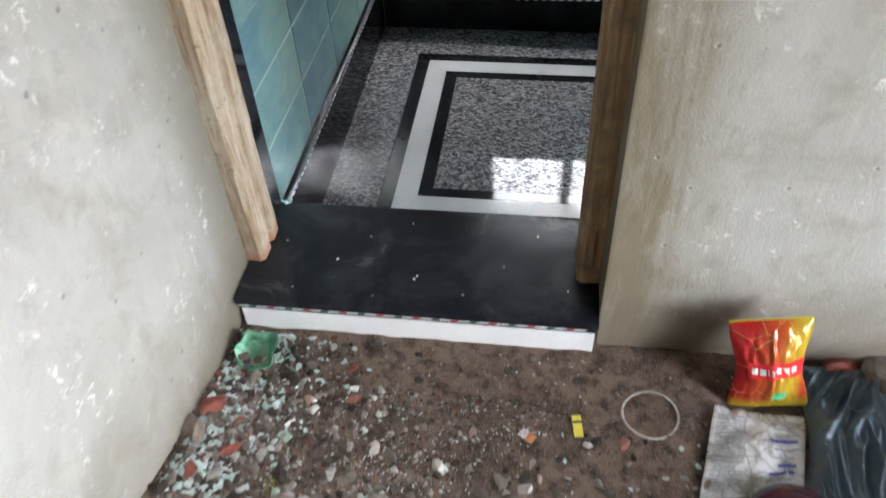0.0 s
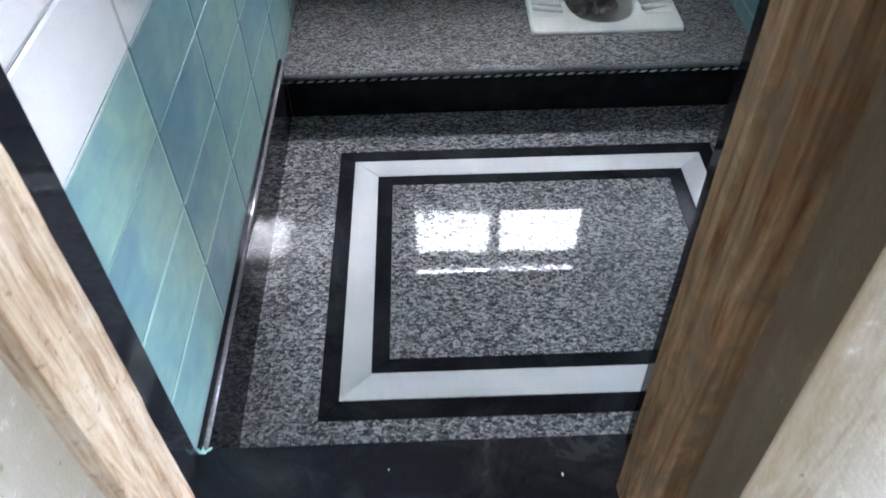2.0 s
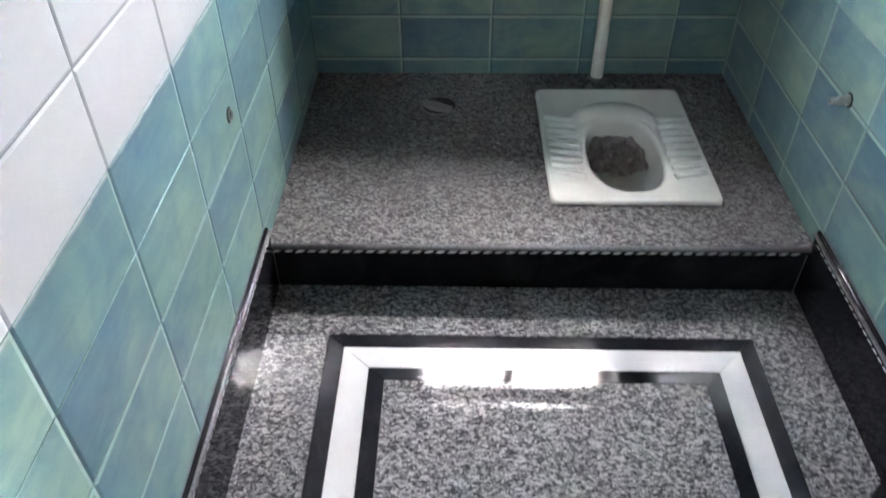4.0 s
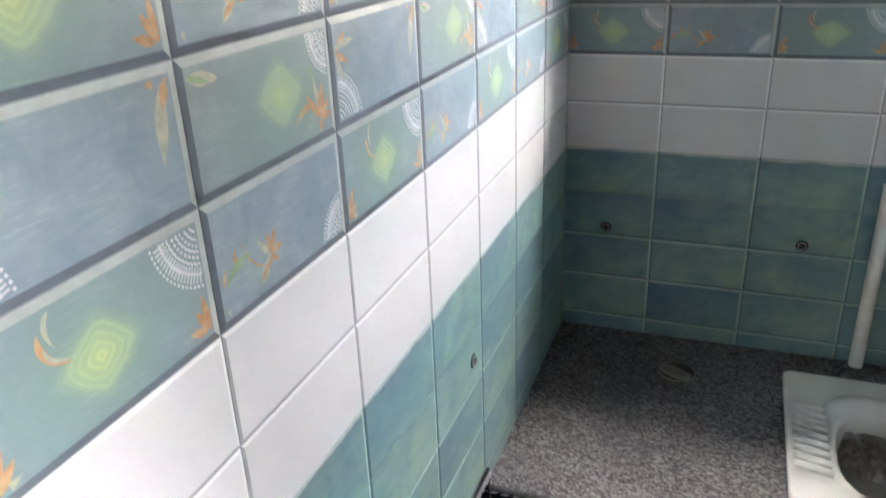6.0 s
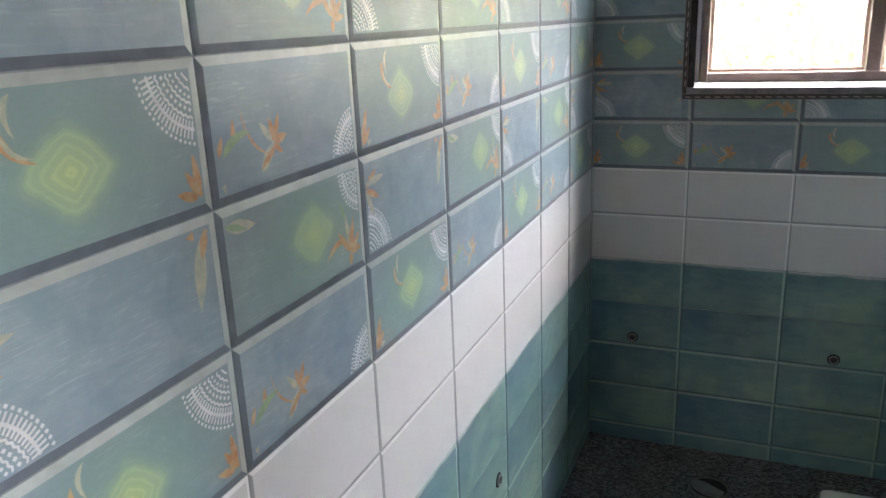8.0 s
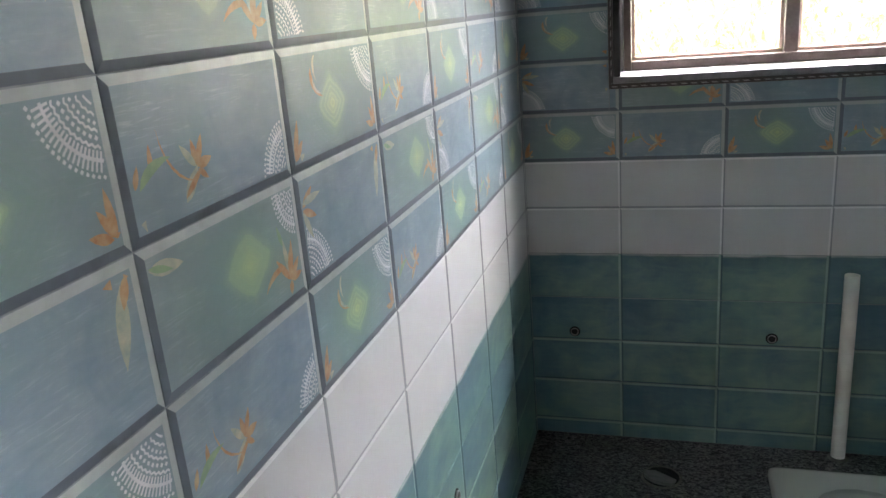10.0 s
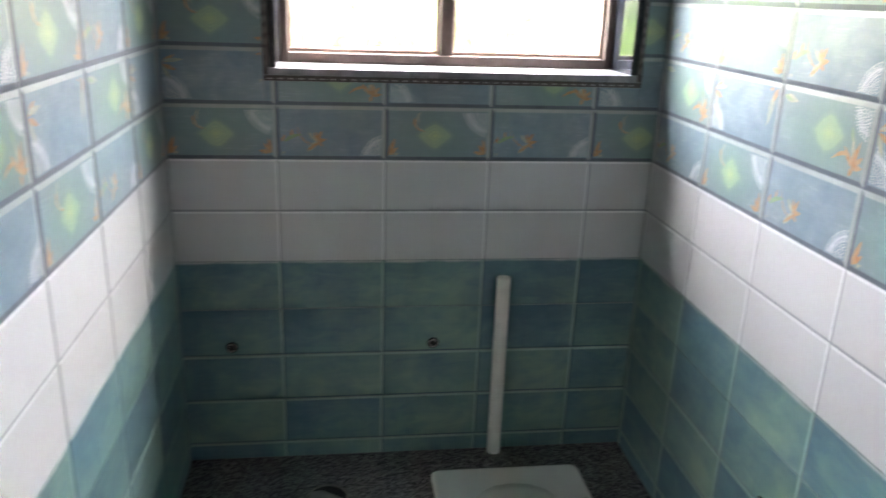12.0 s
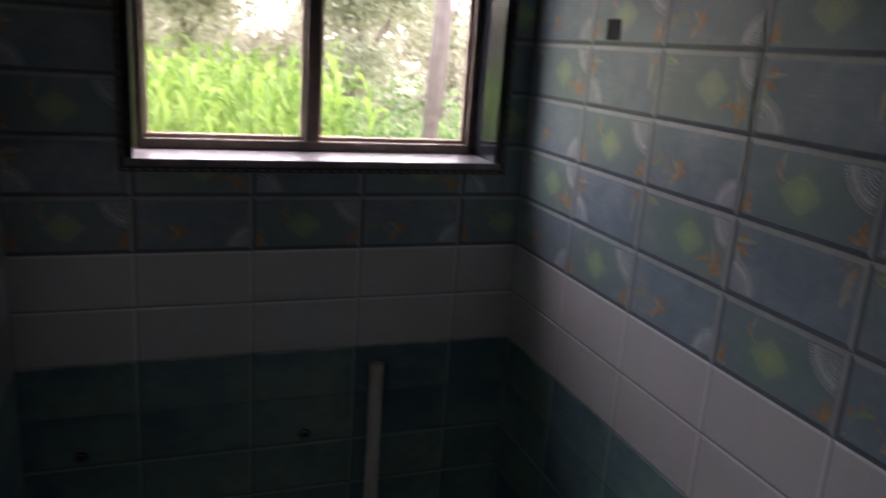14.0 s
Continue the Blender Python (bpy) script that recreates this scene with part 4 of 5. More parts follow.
GRIT = island_mat("grit", [(0.0, (0.04, 0.03, 0.024)), (0.4, (0.12, 0.093, 0.076)), (0.72, (0.21, 0.175, 0.15)), (0.90, (0.50, 0.475, 0.43)), (0.97, (0.24, 0.08, 0.055))])
CHIPS = island_mat("pale_chips", [(0.0, (0.50, 0.62, 0.60)), (0.5, (0.66, 0.74, 0.71)), (0.8, (0.42, 0.62, 0.55)), (1.0, (0.74, 0.75, 0.73))], 0.4)
scatter("gravel", 24000, wide_place, lambda r: 0.0012 + 0.0042 * r.random() ** 3, GRIT, "small loose brown and grey gravel on bare soil", 0.7, 2)
scatter("rubble", 4600, heap_place, lambda r: 0.0026 + 0.0125 * r.random() ** 2.6, GRIT, "heap of crushed brown stones and brick crumbs along the plaster wall", 0.6, 3)
scatter("ceramic_chips", 1700, lambda r: (abs(r.gauss(0, 0.075)) - 0.01, -0.325 - 0.42 * r.random() ** 1.3) if r.random() < 0.8 else heap_place(r), lambda r: 0.0018 + 0.0085 * r.random() ** 2.2, CHIPS, "pale green and white broken tile chips on the rubble", 0.35, 4)
scatter("ceramic_chips", 5200, wide_place, lambda r: 0.0008 + 0.0022 * r.random() ** 2, CHIPS, "scattered tiny pale tile chips on bare soil", 0.4, 5)

BRICK = simple("broken_brick", (0.14, 0.045, 0.032), (0.30, 0.085, 0.055), 40, 0.9, bumps=0.7, dist=0.004)
STONE = simple("rough_stone", (0.12, 0.095, 0.075), (0.27, 0.22, 0.18), 35, 0.9, bumps=0.8, dist=0.005)
SHARD = simple("green_tile_shard", (0.28, 0.46, 0.36), (0.45, 0.62, 0.50), 30, 0.35)


def stone(name, x, y, r, material, label, category, flat=0.6, seed=1):
    bm = bmesh.new()
    lump(bm, 0, 0, r * 0.35, r, flat, seed)
    ob = part(name, bm, material, None, label, category)
    ob.matrix_world = pose(x, y, ground_z(x, y), 0, 0, seed * 37)
    return ob


for k, (x, y, r) in enumerate(((0.006, -0.545, 0.022), (0.075, -0.640, 0.014), (0.255, -0.40, 0.009), (0.03, -0.700, 0.013))):
    stone("brick_fragment", x, y, r, BRICK, "rough broken piece of red brick lying on the rubble", "brick", 0.75, k + 1)
for k, (x, y, r) in enumerate(((0.000, -0.61, 0.026), (0.30, -0.655, 0.013), (0.060, -0.455, 0.017), (0.36, -0.69, 0.017), (0.20, -0.72, 0.013), (0.42, -0.52, 0.010), (0.16, -0.50, 0.010), (0.52, -0.60, 0.009))):
    stone("stone", x, y, r, STONE, "brown weathered stone half sunk in loose soil", "stone", 0.5, k + 3)
for k, (x, y, sx, sy) in enumerate(((0.165, -0.585, 0.030, 0.014), (0.270, -0.452, 0.018, 0.010), (0.345, -0.690, 0.020, 0.012), (0.165, -0.553, 0.026, 0.008), (0.05, -0.70, 0.014, 0.01))):
    bm = bm_prism([(-sx / 2, -sy / 2), (sx * .4, -sy * .6), (sx / 2, sy * .3), (sx * .1, sy / 2), (-sx * .45, sy * .35)], 0, 0.004, 0.0008)
    ob = part("tile_shard", bm, SHARD if k % 2 == 0 else WHITE_PAINT, None, "small broken shard of glazed tile on the dirt", "tile shard")
    ob.matrix_world = pose(x, y, ground_z(x, y) + 0.003, 6, -5, k * 23 - 20)


# torn green plastic bowl against the wall foot
def plastic_bowl():
    o = base("broken_bowl", (0.052, -0.405, ground_z(0.052, -0.405) + 0.002), "crumpled green plastic bowl with torn rim among tile chips", "plastic bowl")
    m, n, l, b = start("green_plastic", 0.25)
    b.inputs["Base Color"].default_value = (0.10, 0.50, 0.20, 1)
    b.inputs["Transmission Weight"].default_value = 0.35
    f = noise_of(n, l, coords(n), 60, 4)
    l.new(ramp(n, l, f, [(0.35, (0.12, 0.48, 0.26)), (0.7, (0.42, 0.76, 0.55))]), b.inputs["Base Color"])
    bm = bmesh.new()
    n1, n2 = 40, 9
    rows = []
    for j in range(n2 + 1):
        q = j / n2
        row = []
        for i in range(n1):
            t = 2 * math.pi * i / n1
            cr = noise.noise(Vector((math.cos(t) * 1.6, math.sin(t) * 1.6, q * 1.5)))
            r = 0.012 + 0.032 * q ** 0.6 * (1 + 0.75 * cr)
            row.append(bm.verts.new((r * math.cos(t) * 1.15, r * math.sin(t), 0.034 * q * (1 + 0.35 * math.sin(t + 0.6) + 0.25 * cr * q))))
        rows.append(row)
    for a, c in zip(rows, rows[1:]):
        for i in range(n1):
            bm.faces.new((a[i], a[(i + 1) % n1], c[(i + 1) % n1], c[i]))
    bm.faces.new(rows[0][::-1])
    ob = part("shell", bm, m, o, smooth=True)
    ob.modifiers.new("thick", "SOLIDIFY").thickness = 0.0012
    part("dirt", bm_prism(oval(0.004, -0.004, 0.012, 0.010, 16), 0.004, 0.008, 0.003), STONE, o)


plastic_bowl()

# thin pale ring
ring = base("plastic_ring", (0.859, -0.447, ground_z(0.859, -0.447) + 0.003), "thin off-white plastic ring lying on brown soil", "plastic ring")
bm = bmesh.new()
nu, nv, R = 64, 8, 0.0535
vv = [[bm.verts.new(((R + 0.0025 * math.cos(b)) * math.cos(a), (R + 0.0025 * math.cos(b)) * math.sin(a), 0.0022 * math.sin(b) + 0.002 * math.sin(a * 2))) for b in (2 * math.pi * j / nv for j in range(nv))] for a in (2 * math.pi * i / nu for i in range(nu))]
for i in range(nu):
    for j in range(nv):
        bm.faces.new((vv[i][j], vv[(i + 1) % nu][j], vv[(i + 1) % nu][(j + 1) % nv], vv[i][(j + 1) % nv]))
part("band", bm, simple("soiled_white_plastic", (0.36, 0.31, 0.27), (0.58, 0.53, 0.48), 60, 0.5), ring, smooth=True)

# yellow wrapper
wr = base("sweet_wrapper", (0.719, -0.490, ground_z(0.719, -0.490) + 0.002), "small flat yellow wrapper strip on brown soil", "wrapper", rz=8)
part("foil", bm_box(-0.009, 0.009, -0.024, 0.024, 0.0, 0.0022, 0.0008), simple("yellow_foil", (0.62, 0.50, 0.04), (0.80, 0.68, 0.12), 60, 0.35), wr)
part("printed_band", bm_box(-0.0088, 0.0088, 0.006, 0.011, 0.0023, 0.0027), simple("dark_print", (0.05, 0.08, 0.05), (0.1, 0.12, 0.08), 60, 0.5), wr)
scrap = base("sweet_wrapper", (0.622, -0.520, ground_z(0.622, -0.520) + 0.003), "small crumpled orange and white wrapper on brown soil", "wrapper", rz=-35)
for name, x0, x1, mt in (("printed_end", 0.002, 0.018, simple("orange_foil", (0.55, 0.18, 0.05), (0.75, 0.34, 0.14), 80, 0.35)), ("plain_end", -0.014, 0.002, simple("white_foil", (0.50, 0.47, 0.48), (0.74, 0.72, 0.72), 80, 0.35))):
    bm = bmesh.new()
    g = [[bm.verts.new((x0 + (x1 - x0) * i / 8, -0.010 + 0.020 * j / 8, 0.003 + 0.008 * noise.noise(Vector((x0 * 90 + i * 0.5, j * 0.6, 3))))) for i in range(9)] for j in range(9)]
    for j in range(8):
        for i in range(8):
            bm.faces.new((g[j][i], g[j][i + 1], g[j + 1][i + 1], g[j + 1][i]))
    part(name, bm, mt, scrap)
moss = base("moss_tuft", (0.175, -0.700, ground_z(0.175, -0.700)), "small yellow-green tuft of dry moss among the stones", "moss")
bm = bmesh.new()
for k in range(60):
    t, q = rng.uniform(0, 6.28), 0.016 * rng.random() ** 0.5
    x, y = q * math.cos(t), q * math.sin(t)
    e = Vector((rng.uniform(-0.008, 0.008), rng.uniform(-0.008, 0.008), rng.uniform(0.004, 0.012)))
    vs = [bm.verts.new(p) for p in ((x, y, 0), (x + 0.0018, y + 0.001, 0), (x + e.x, y + e.y, e.z))]
    bm.faces.new(vs)
part("blades", bm, simple("dry_moss", (0.22, 0.20, 0.04), (0.42, 0.38, 0.10), 60, 0.9), moss)
BARK_TWIG = simple("dry_twig", (0.10, 0.075, 0.055), (0.2, 0.155, 0.12), 60, 0.8)
stick = base("twig", (0.785, -0.452, ground_z(0.785, -0.452) + 0.004), "thin dry twig on the soil", "twig", rz=25)
part("stem", bm_tube((-0.040, 0, 0), (0.0, 0.006, 0.002), 0.0012, 0.0011, 7, bm=bm_tube((0.0, 0.006, 0.002), (0.043, -0.002, 0.003), 0.0011, 0.0008, 7)), BARK_TWIG, stick)


# ---------- filled packet, paper and sheet by the wall ----------
def packet():
    o = base("adhesive_packet", (1.054, -0.372, ground_z(1.054, -0.37) - 0.002), "shiny red, orange and yellow foil packet standing against the plaster wall", "packet")
    w, h = 0.150, 0.196
    nx, nz = 48, 50
    m, n, l, b = start("printed_foil", 0.13, metal=0.15)
    u, v = tile_uv(n, l)
    diag = mth(n, l, "ADD", mth(n, l, "MULTIPLY", u, 1.1), mth(n, l, "MULTIPLY", v, -0.35))
    warm = ramp(n, l, diag, [(0.02, (0.36, 0.018, 0.018)), (0.40, (0.48, 0.085, 0.02)), (0.54, (0.50, 0.27, 0.025)), (0.78, (0.50, 0.33, 0.02)), (0.95, (0.42, 0.05, 0.02))])
    low = ramp(n, l, v, [(0.0, 0.9), (0.06, 0.6), (0.16, 0.0)])
    c = mixc(n, l, low, warm, (0.50, 0.44, 0.03))
    net = voro(n, l, coords(n, "UV"), 3.2, "Distance", "DISTANCE_TO_EDGE")
    c = mixc(n, l, ramp(n, l, net, [(0.0, 0.55), (0.012, 0.0)]), c, (0.75, 0.52, 0.12))
    l.new(c, b.inputs["Base Color"])
    for side in (-1, 1):
        bm = bmesh.new()
        uv = bm.loops.layers.uv.new("UVMap")
        g = []
        for j in range(nz + 1):
            q = j / nz
            row = []
            for i in range(nx + 1):
                p = i / nx
                waist = 1 - 0.19 * math.sin(math.pi * min(1, q * 1.05)) ** 2
                bulge = (math.sin(math.pi * p) ** 0.55) * (math.sin(math.pi * min(1, max(0, q))) ** 0.5) * 0.030
                cr = 0.006 * noise.noise(Vector((p * 5, q * 3, side * 4))) + 0.004 * noise.noise(Vector((p * 14, q * 9, side)))
                edge = min(1.0, 6 * min(p, 1 - p, q, 1 - q))
                fold = 0.009 * math.exp(-((p - 0.50) / 0.028) ** 2) * math.sin(math.pi * q)
                row.append(bm.verts.new(((p - 0.5) * w * waist, side * (bulge + (cr + fold) * edge), q * h)))
            g.append(row)
        for j in range(nz):
            for i in range(nx):
                f = bm.faces.new((g[j][i], g[j][i + 1], g[j + 1][i + 1], g[j + 1][i]))
                for lp, (a, c2) in zip(f.loops, ((i, j), (i + 1, j), (i + 1, j + 1), (i, j + 1))):
                    lp[uv].uv = (a / nx, c2 / nz)
        bmesh.ops.recalc_face_normals(bm, faces=bm.faces)
        part("foil_front" if side < 0 else "foil_back", bm, m, o, smooth=True)
    redp = simple("red_print", (0.60, 0.02, 0.03), (0.72, 0.04, 0.05), 30, 0.25)
    whitep = simple("white_print", (0.72, 0.70, 0.68), (0.82, 0.80, 0.78), 30, 0.3)
    greenp = simple("green_print", (0.03, 0.25, 0.12), (0.10, 0.45, 0.20), 80, 0.3)

    def patch(name, p0, p1, q0, q1, off, mt, slant=0.0):
        bm = bmesh.new()
        kx = 12
        rows = []
        for q in (q0, (q0 + q1) / 2, q1):
            row = []
            for i in range(kx + 1):
                p = p0 + (p1 - p0) * i / kx + slant * (q - q0)
                waist = 1 - 0.19 * math.sin(math.pi * min(1, q * 1.05)) ** 2
                bulge = (math.sin(math.pi * p) ** 0.55) * (math.sin(math.pi * q) ** 0.5) * 0.030
                cr = 0.006 * noise.noise(Vector((p * 5, q * 3, -4))) + 0.003 * noise.noise(Vector((p * 14, q * 9, -1)))
                fold = 0.009 * math.exp(-((p - 0.50) / 0.028) ** 2) * math.sin(math.pi * q)
                row.append(bm.verts.new(((p - 0.5) * w * waist, -(bulge + cr + fold) - off, q * h)))
            rows.append(row)
        for a, c in zip(rows, rows[1:]):
            for i in range(kx):
                bm.faces.new((a[i], a[i + 1], c[i + 1], c[i]))
        part(name, bm, mt, o, smooth=True)
    patch("printed_band", 0.16, 0.97, 0.42, 0.60, 0.0015, redp)
    for k in range(6):
        p = 0.20 + k * 0.115
        patch("printed_bar", p, p + 0.085, 0.475, 0.545, 0.0025, whitep)
    patch("printed_mark", 0.50, 0.68, 0.16, 0.25, 0.0015, greenp, 0.4)
    for z in (0.002, h - 0.002):
        part("seam", bm_box(-w / 2, w / 2, -0.0012, 0.0012, z - 0.004, z + 0.004, 0.0006), m, o)
    o.matrix_world = pose(1.084, -0.402, ground_z(1.084, -0.40) + 0.004, -19, -7, 3)


packet()

sheet = base("instruction_sheet", (1.045, -0.500, ground_z(1.045, -0.5) + 0.004), "creased soiled white paper sheet with blue and grey print", "paper")
PAPER, n, l, b = start("soiled_paper", 0.8, spec=0.2)
dirt = noise_of(n, l, coords(n), 22, 6, 0.7, 0.8)
crease = voro(n, l, noise_vec(n, l, coords(n), 30, 0.02), 26, "Distance", "DISTANCE_TO_EDGE")
a = ramp(n, l, dirt, [(0.36, (0.26, 0.24, 0.20)), (0.56, (0.68, 0.68, 0.66))])
a = mixc(n, l, ramp(n, l, crease, [(0.0, 0.6), (0.05, 0.0)]), a, (0.16, 0.15, 0.14))
l.new(a, b.inputs["Base Color"])
bump(n, l, b, crease, 0.5, 0.004)
PRINT = simple("faded_print", (0.26, 0.27, 0.29), (0.40, 0.41, 0.43), 60, 0.8)
BLUE = simple("blue_print", (0.05, 0.06, 0.26), (0.10, 0.12, 0.38), 60, 0.8)


def sheet_point(p, q, lift=0.0):
    a, b, c, d = (-0.112, -0.122), (0.070, -0.092), (0.104, 0.073), (-0.064, 0.079)
    x = (a[0] * (1 - p) + b[0] * p) * (1 - q) + (d[0] * (1 - p) + c[0] * p) * q
    y = (a[1] * (1 - p) + b[1] * p) * (1 - q) + (d[1] * (1 - p) + c[1] * p) * q
    z = 0.009 + 0.011 * noise.noise(Vector((p * 3.2, q * 2.4, 1))) + 0.007 * noise.noise(Vector((p * 8, q * 6, 2))) + 0.003 * abs(noise.noise(Vector((p * 21, q * 15, 6))))
    return x, y, z + lift


def sheet_patch(name, p0, p1, q0, q1, k, mt, lift, parent):
    bm = bmesh.new()
    g = [[bm.verts.new(sheet_point(p0 + (p1 - p0) * i / k, q0 + (q1 - q0) * j / k, lift)) for i in range(k + 1)] for j in range(k + 1)]
    for j in range(k):
        for i in range(k):
            bm.faces.new((g[j][i], g[j][i + 1], g[j + 1][i + 1], g[j + 1][i]))
    ob = part(name, bm, mt, parent, smooth=True)
    if lift == 0:
        ob.modifiers.new("thick", "SOLIDIFY").thickness = 0.0006
    return ob


sheet_patch("sheet", 0, 1, 0, 1, 30, PAPER, 0.0, sheet)
for k in range(22):
    q = 0.93 - k * 0.040
    sheet_patch("print_line", 0.05, 0.27 + 0.06 * ((k * 7) % 3), q, q + 0.013, 5, PRINT, 0.0012, sheet)
for k, (q, p0, p1, mt) in enumerate(((0.86, 0.70, 0.93, PRINT), (0.78, 0.66, 0.90, PRINT), (0.70, 0.72, 0.93, PRINT), (0.60, 0.64, 0.92, BLUE), (0.52, 0.68, 0.95, PRINT), (0.43, 0.66, 0.90, PRINT), (0.33, 0.74, 0.92, BLUE), (0.24, 0.66, 0.90, BLUE), (0.17, 0.70, 0.88, PRINT))):
    sheet_patch("print_line", p0, p1, q, q + (0.04 if mt == BLUE else 0.02), 5, mt, 0.0012, sheet)

tarp = base("plastic_sheet", (1.352, -0.56, G), "crumpled dark grey-blue plastic sheet heaped on the soil by the wall", "plastic sheet")
m, n, l, b = start("grey_blue_plastic", 0.33, spec=0.5)
l.new(ramp(n, l, noise_of(n, l, coords(n), 9, 5), [(0.3, (0.05, 0.075, 0.095)), (0.7, (0.12, 0.17, 0.205))]), b.inputs["Base Color"])
bm = bmesh.new()
kx, ky = 180, 210
g = []
for j in range(ky + 1):
    row = []
    for i in range(kx + 1):
        p, q = i / kx, j / ky
        x, y = -0.215 + 0.035 * math.exp(-((q - 0.55) / 0.2) ** 2) + 0.46 * p + 0.05 * (q - .5) - 0.04 * math.sin(3 * q) + 0.02 * math.sin(q * 9 + 1) * (1 - p), -0.30 + 0.56 * q
        edge = min(1, 16 * min(p, 1 - p), 12 * min(q, 1 - q))
        warp = Vector((noise.noise(Vector((x * 4, y * 4, 7))), noise.noise(Vector((x * 4, y * 4, 17))), 0)) * 0.09
        fx, fy = x + warp.x, y + warp.y
        along, across = fx * 0.45 + fy * 0.90, fx * 0.90 - fy * 0.45
        fold = (1 - min(1, abs(noise.noise(Vector((across * 24, along * 6.5, 2)))) * 3.2)) ** 1.6
        crease = (1 - min(1, abs(noise.noise(Vector((across * 34 + along * 7, along * 11, 5)))) * 3.4)) ** 1.8
        swell = max(0.0, noise.noise(Vector((x * 5, y * 5, 11))) + 0.25)
        z = 0.006 + edge * (0.008 + 0.040 * swell + 0.024 * fold + 0.014 * crease)
        row.append(bm.verts.new((x, y, max(0.003, z))))
    g.append(row)
for j in range(ky):
    for i in range(kx):
        bm.faces.new((g[j][i], g[j][i + 1], g[j + 1][i + 1], g[j + 1][i]))
part("sheet", bm, m, tarp, smooth=True)

pot = base("maroon_bowl", (1.088, -0.660, G), "smooth glossy dark maroon upturned plastic bowl on the soil", "plastic bowl")
bm = bmesh.new()
rows = []
for j in range(11):
    a = math.pi / 2 * j / 10
    r, z = 0.085 * math.cos(a) ** 0.8 if j < 10 else 0.0, 0.062 * math.sin(a)
    rows.append([bm.verts.new((max(r, 0.001) * math.cos(t), max(r, 0.001) * math.sin(t), z)) for t in (2 * math.pi * i / 40 for i in range(40))])
for a, c in zip(rows, rows[1:]):
    for i in range(40):
        bm.faces.new((a[i], a[(i + 1) % 40], c[(i + 1) % 40], c[i]))
part("shell", bm, simple("maroon_plastic", (0.035, 0.008, 0.016), (0.06, 0.014, 0.026), 20, 0.25), pot, smooth=True)
stone("brick_fragment", 1.235, -0.300, 0.026, BRICK, "broken red brick piece at the wall foot behind the sheet", "brick", 0.55, 8)
stone("stone", 1.31, -0.335, 0.045, STONE, "brown weathered stone half sunk in loose soil", "stone", 0.45, 9)

# ---------- outdoors ----------
LAND = simple("field_soil", (0.06, 0.07, 0.03), (0.14, 0.13, 0.07), 0.8, 0.95, bumps=0.4, fine=12, dist=0.05)
gz = -0.25
me = bpy.data.meshes.new("ground")
me.from_pydata([(-300, D + 0.2, gz), (300, D + 0.2, gz), (300, 300, gz), (-300, 300, gz)], [], [(0, 1, 2, 3)])
me.materials.append(LAND)
tagged(new("ground", me), kind="structure")
MAIZE = leaf_mat("maize_leaf", (0.085, 0.175, 0.03), (0.26, 0.385, 0.085), 2.0)
BUSH = leaf_mat("bush_leaf", (0.05, 0.11, 0.03), (0.22, 0.34, 0.12), 1.5)
# tree leaves are paled, with the haze of distance in their colour
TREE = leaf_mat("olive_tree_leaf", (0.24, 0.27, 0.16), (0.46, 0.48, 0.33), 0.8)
BARK = simple("bark", (0.10, 0.08, 0.06), (0.24, 0.20, 0.16), 14, 0.9, bumps=0.6)
POST = simple("pale_post", (0.10, 0.082, 0.072), (0.18, 0.15, 0.13), 12, 0.85, bumps=0.4)


def maize_mesh(seed):
    r = random.Random(seed)
    verts, faces = [], []
    h = r.uniform(1.5, 1.95)
    for i in range(6):
        verts.extend([(0.012 * math.cos(i * 1.05), 0.012 * math.sin(i * 1.05), 0), (0.005 * math.cos(i * 1.05), 0.005 * math.sin(i * 1.05), h)])
    faces.extend([(2 * i, (2 * i + 2) % 12, (2 * i + 3) % 12, 2 * i + 1) for i in range(6)])
    for k in range(13):
        z = h * (0.18 + 0.76 * k / 12)
        a = k * 2.75 + r.uniform(-0.5, 0.5)
        length, wd = r.uniform(0.45, 0.80) * (1.0 if k < 10 else 0.7), r.uniform(0.018, 0.034)
        reach, droop = r.uniform(0.30, 0.60), r.uniform(0.15, 0.80)
        o = len(verts)
        for s in range(8):
            q = s / 7
            d = length * reach * q
            zz = z + length * (0.85 * q - droop * q ** 2.8)
            w = wd * math.sin(math.pi * min(1, 0.12 + q * 0.88)) ** 0.6
            ca, sa = math.cos(a + 0.3 * q), math.sin(a + 0.3 * q)
            verts.extend([(d * ca - w * sa, d * sa + w * ca, zz + 0.01), (d * ca, d * sa, zz - 0.012), (d * ca + w * sa, d * sa - w * ca, zz + 0.01)])
        for s in range(7):
            b = o + 3 * s
            faces.extend([(b, b + 1, b + 4, b + 3), (b + 1, b + 2, b + 5, b + 4)])
    return np.array(verts), faces


def merge(name, shapes, places, material, label, category, kind="stuff"):
    verts, faces = [], []
    total = 0
    for (vs, fs), (x, y, z, rz, s) in zip(shapes, places):
        c, q = math.cos(rz), math.sin(rz)
        w = vs * s
        verts.append(np.stack((x + w[:, 0] * c - w[:, 1] * q, y + w[:, 0] * q + w[:, 1] * c, z + w[:, 2]), 1))
        faces.extend([tuple(i + total for i in f) for f in fs])
        total += len(vs)
    me = bpy.data.meshes.new(name)
    me.from_pydata(np.concatenate(verts).tolist(), [], faces)
    me.materials.append(material)
    return tagged(new(name, me), label, category, kind=kind)


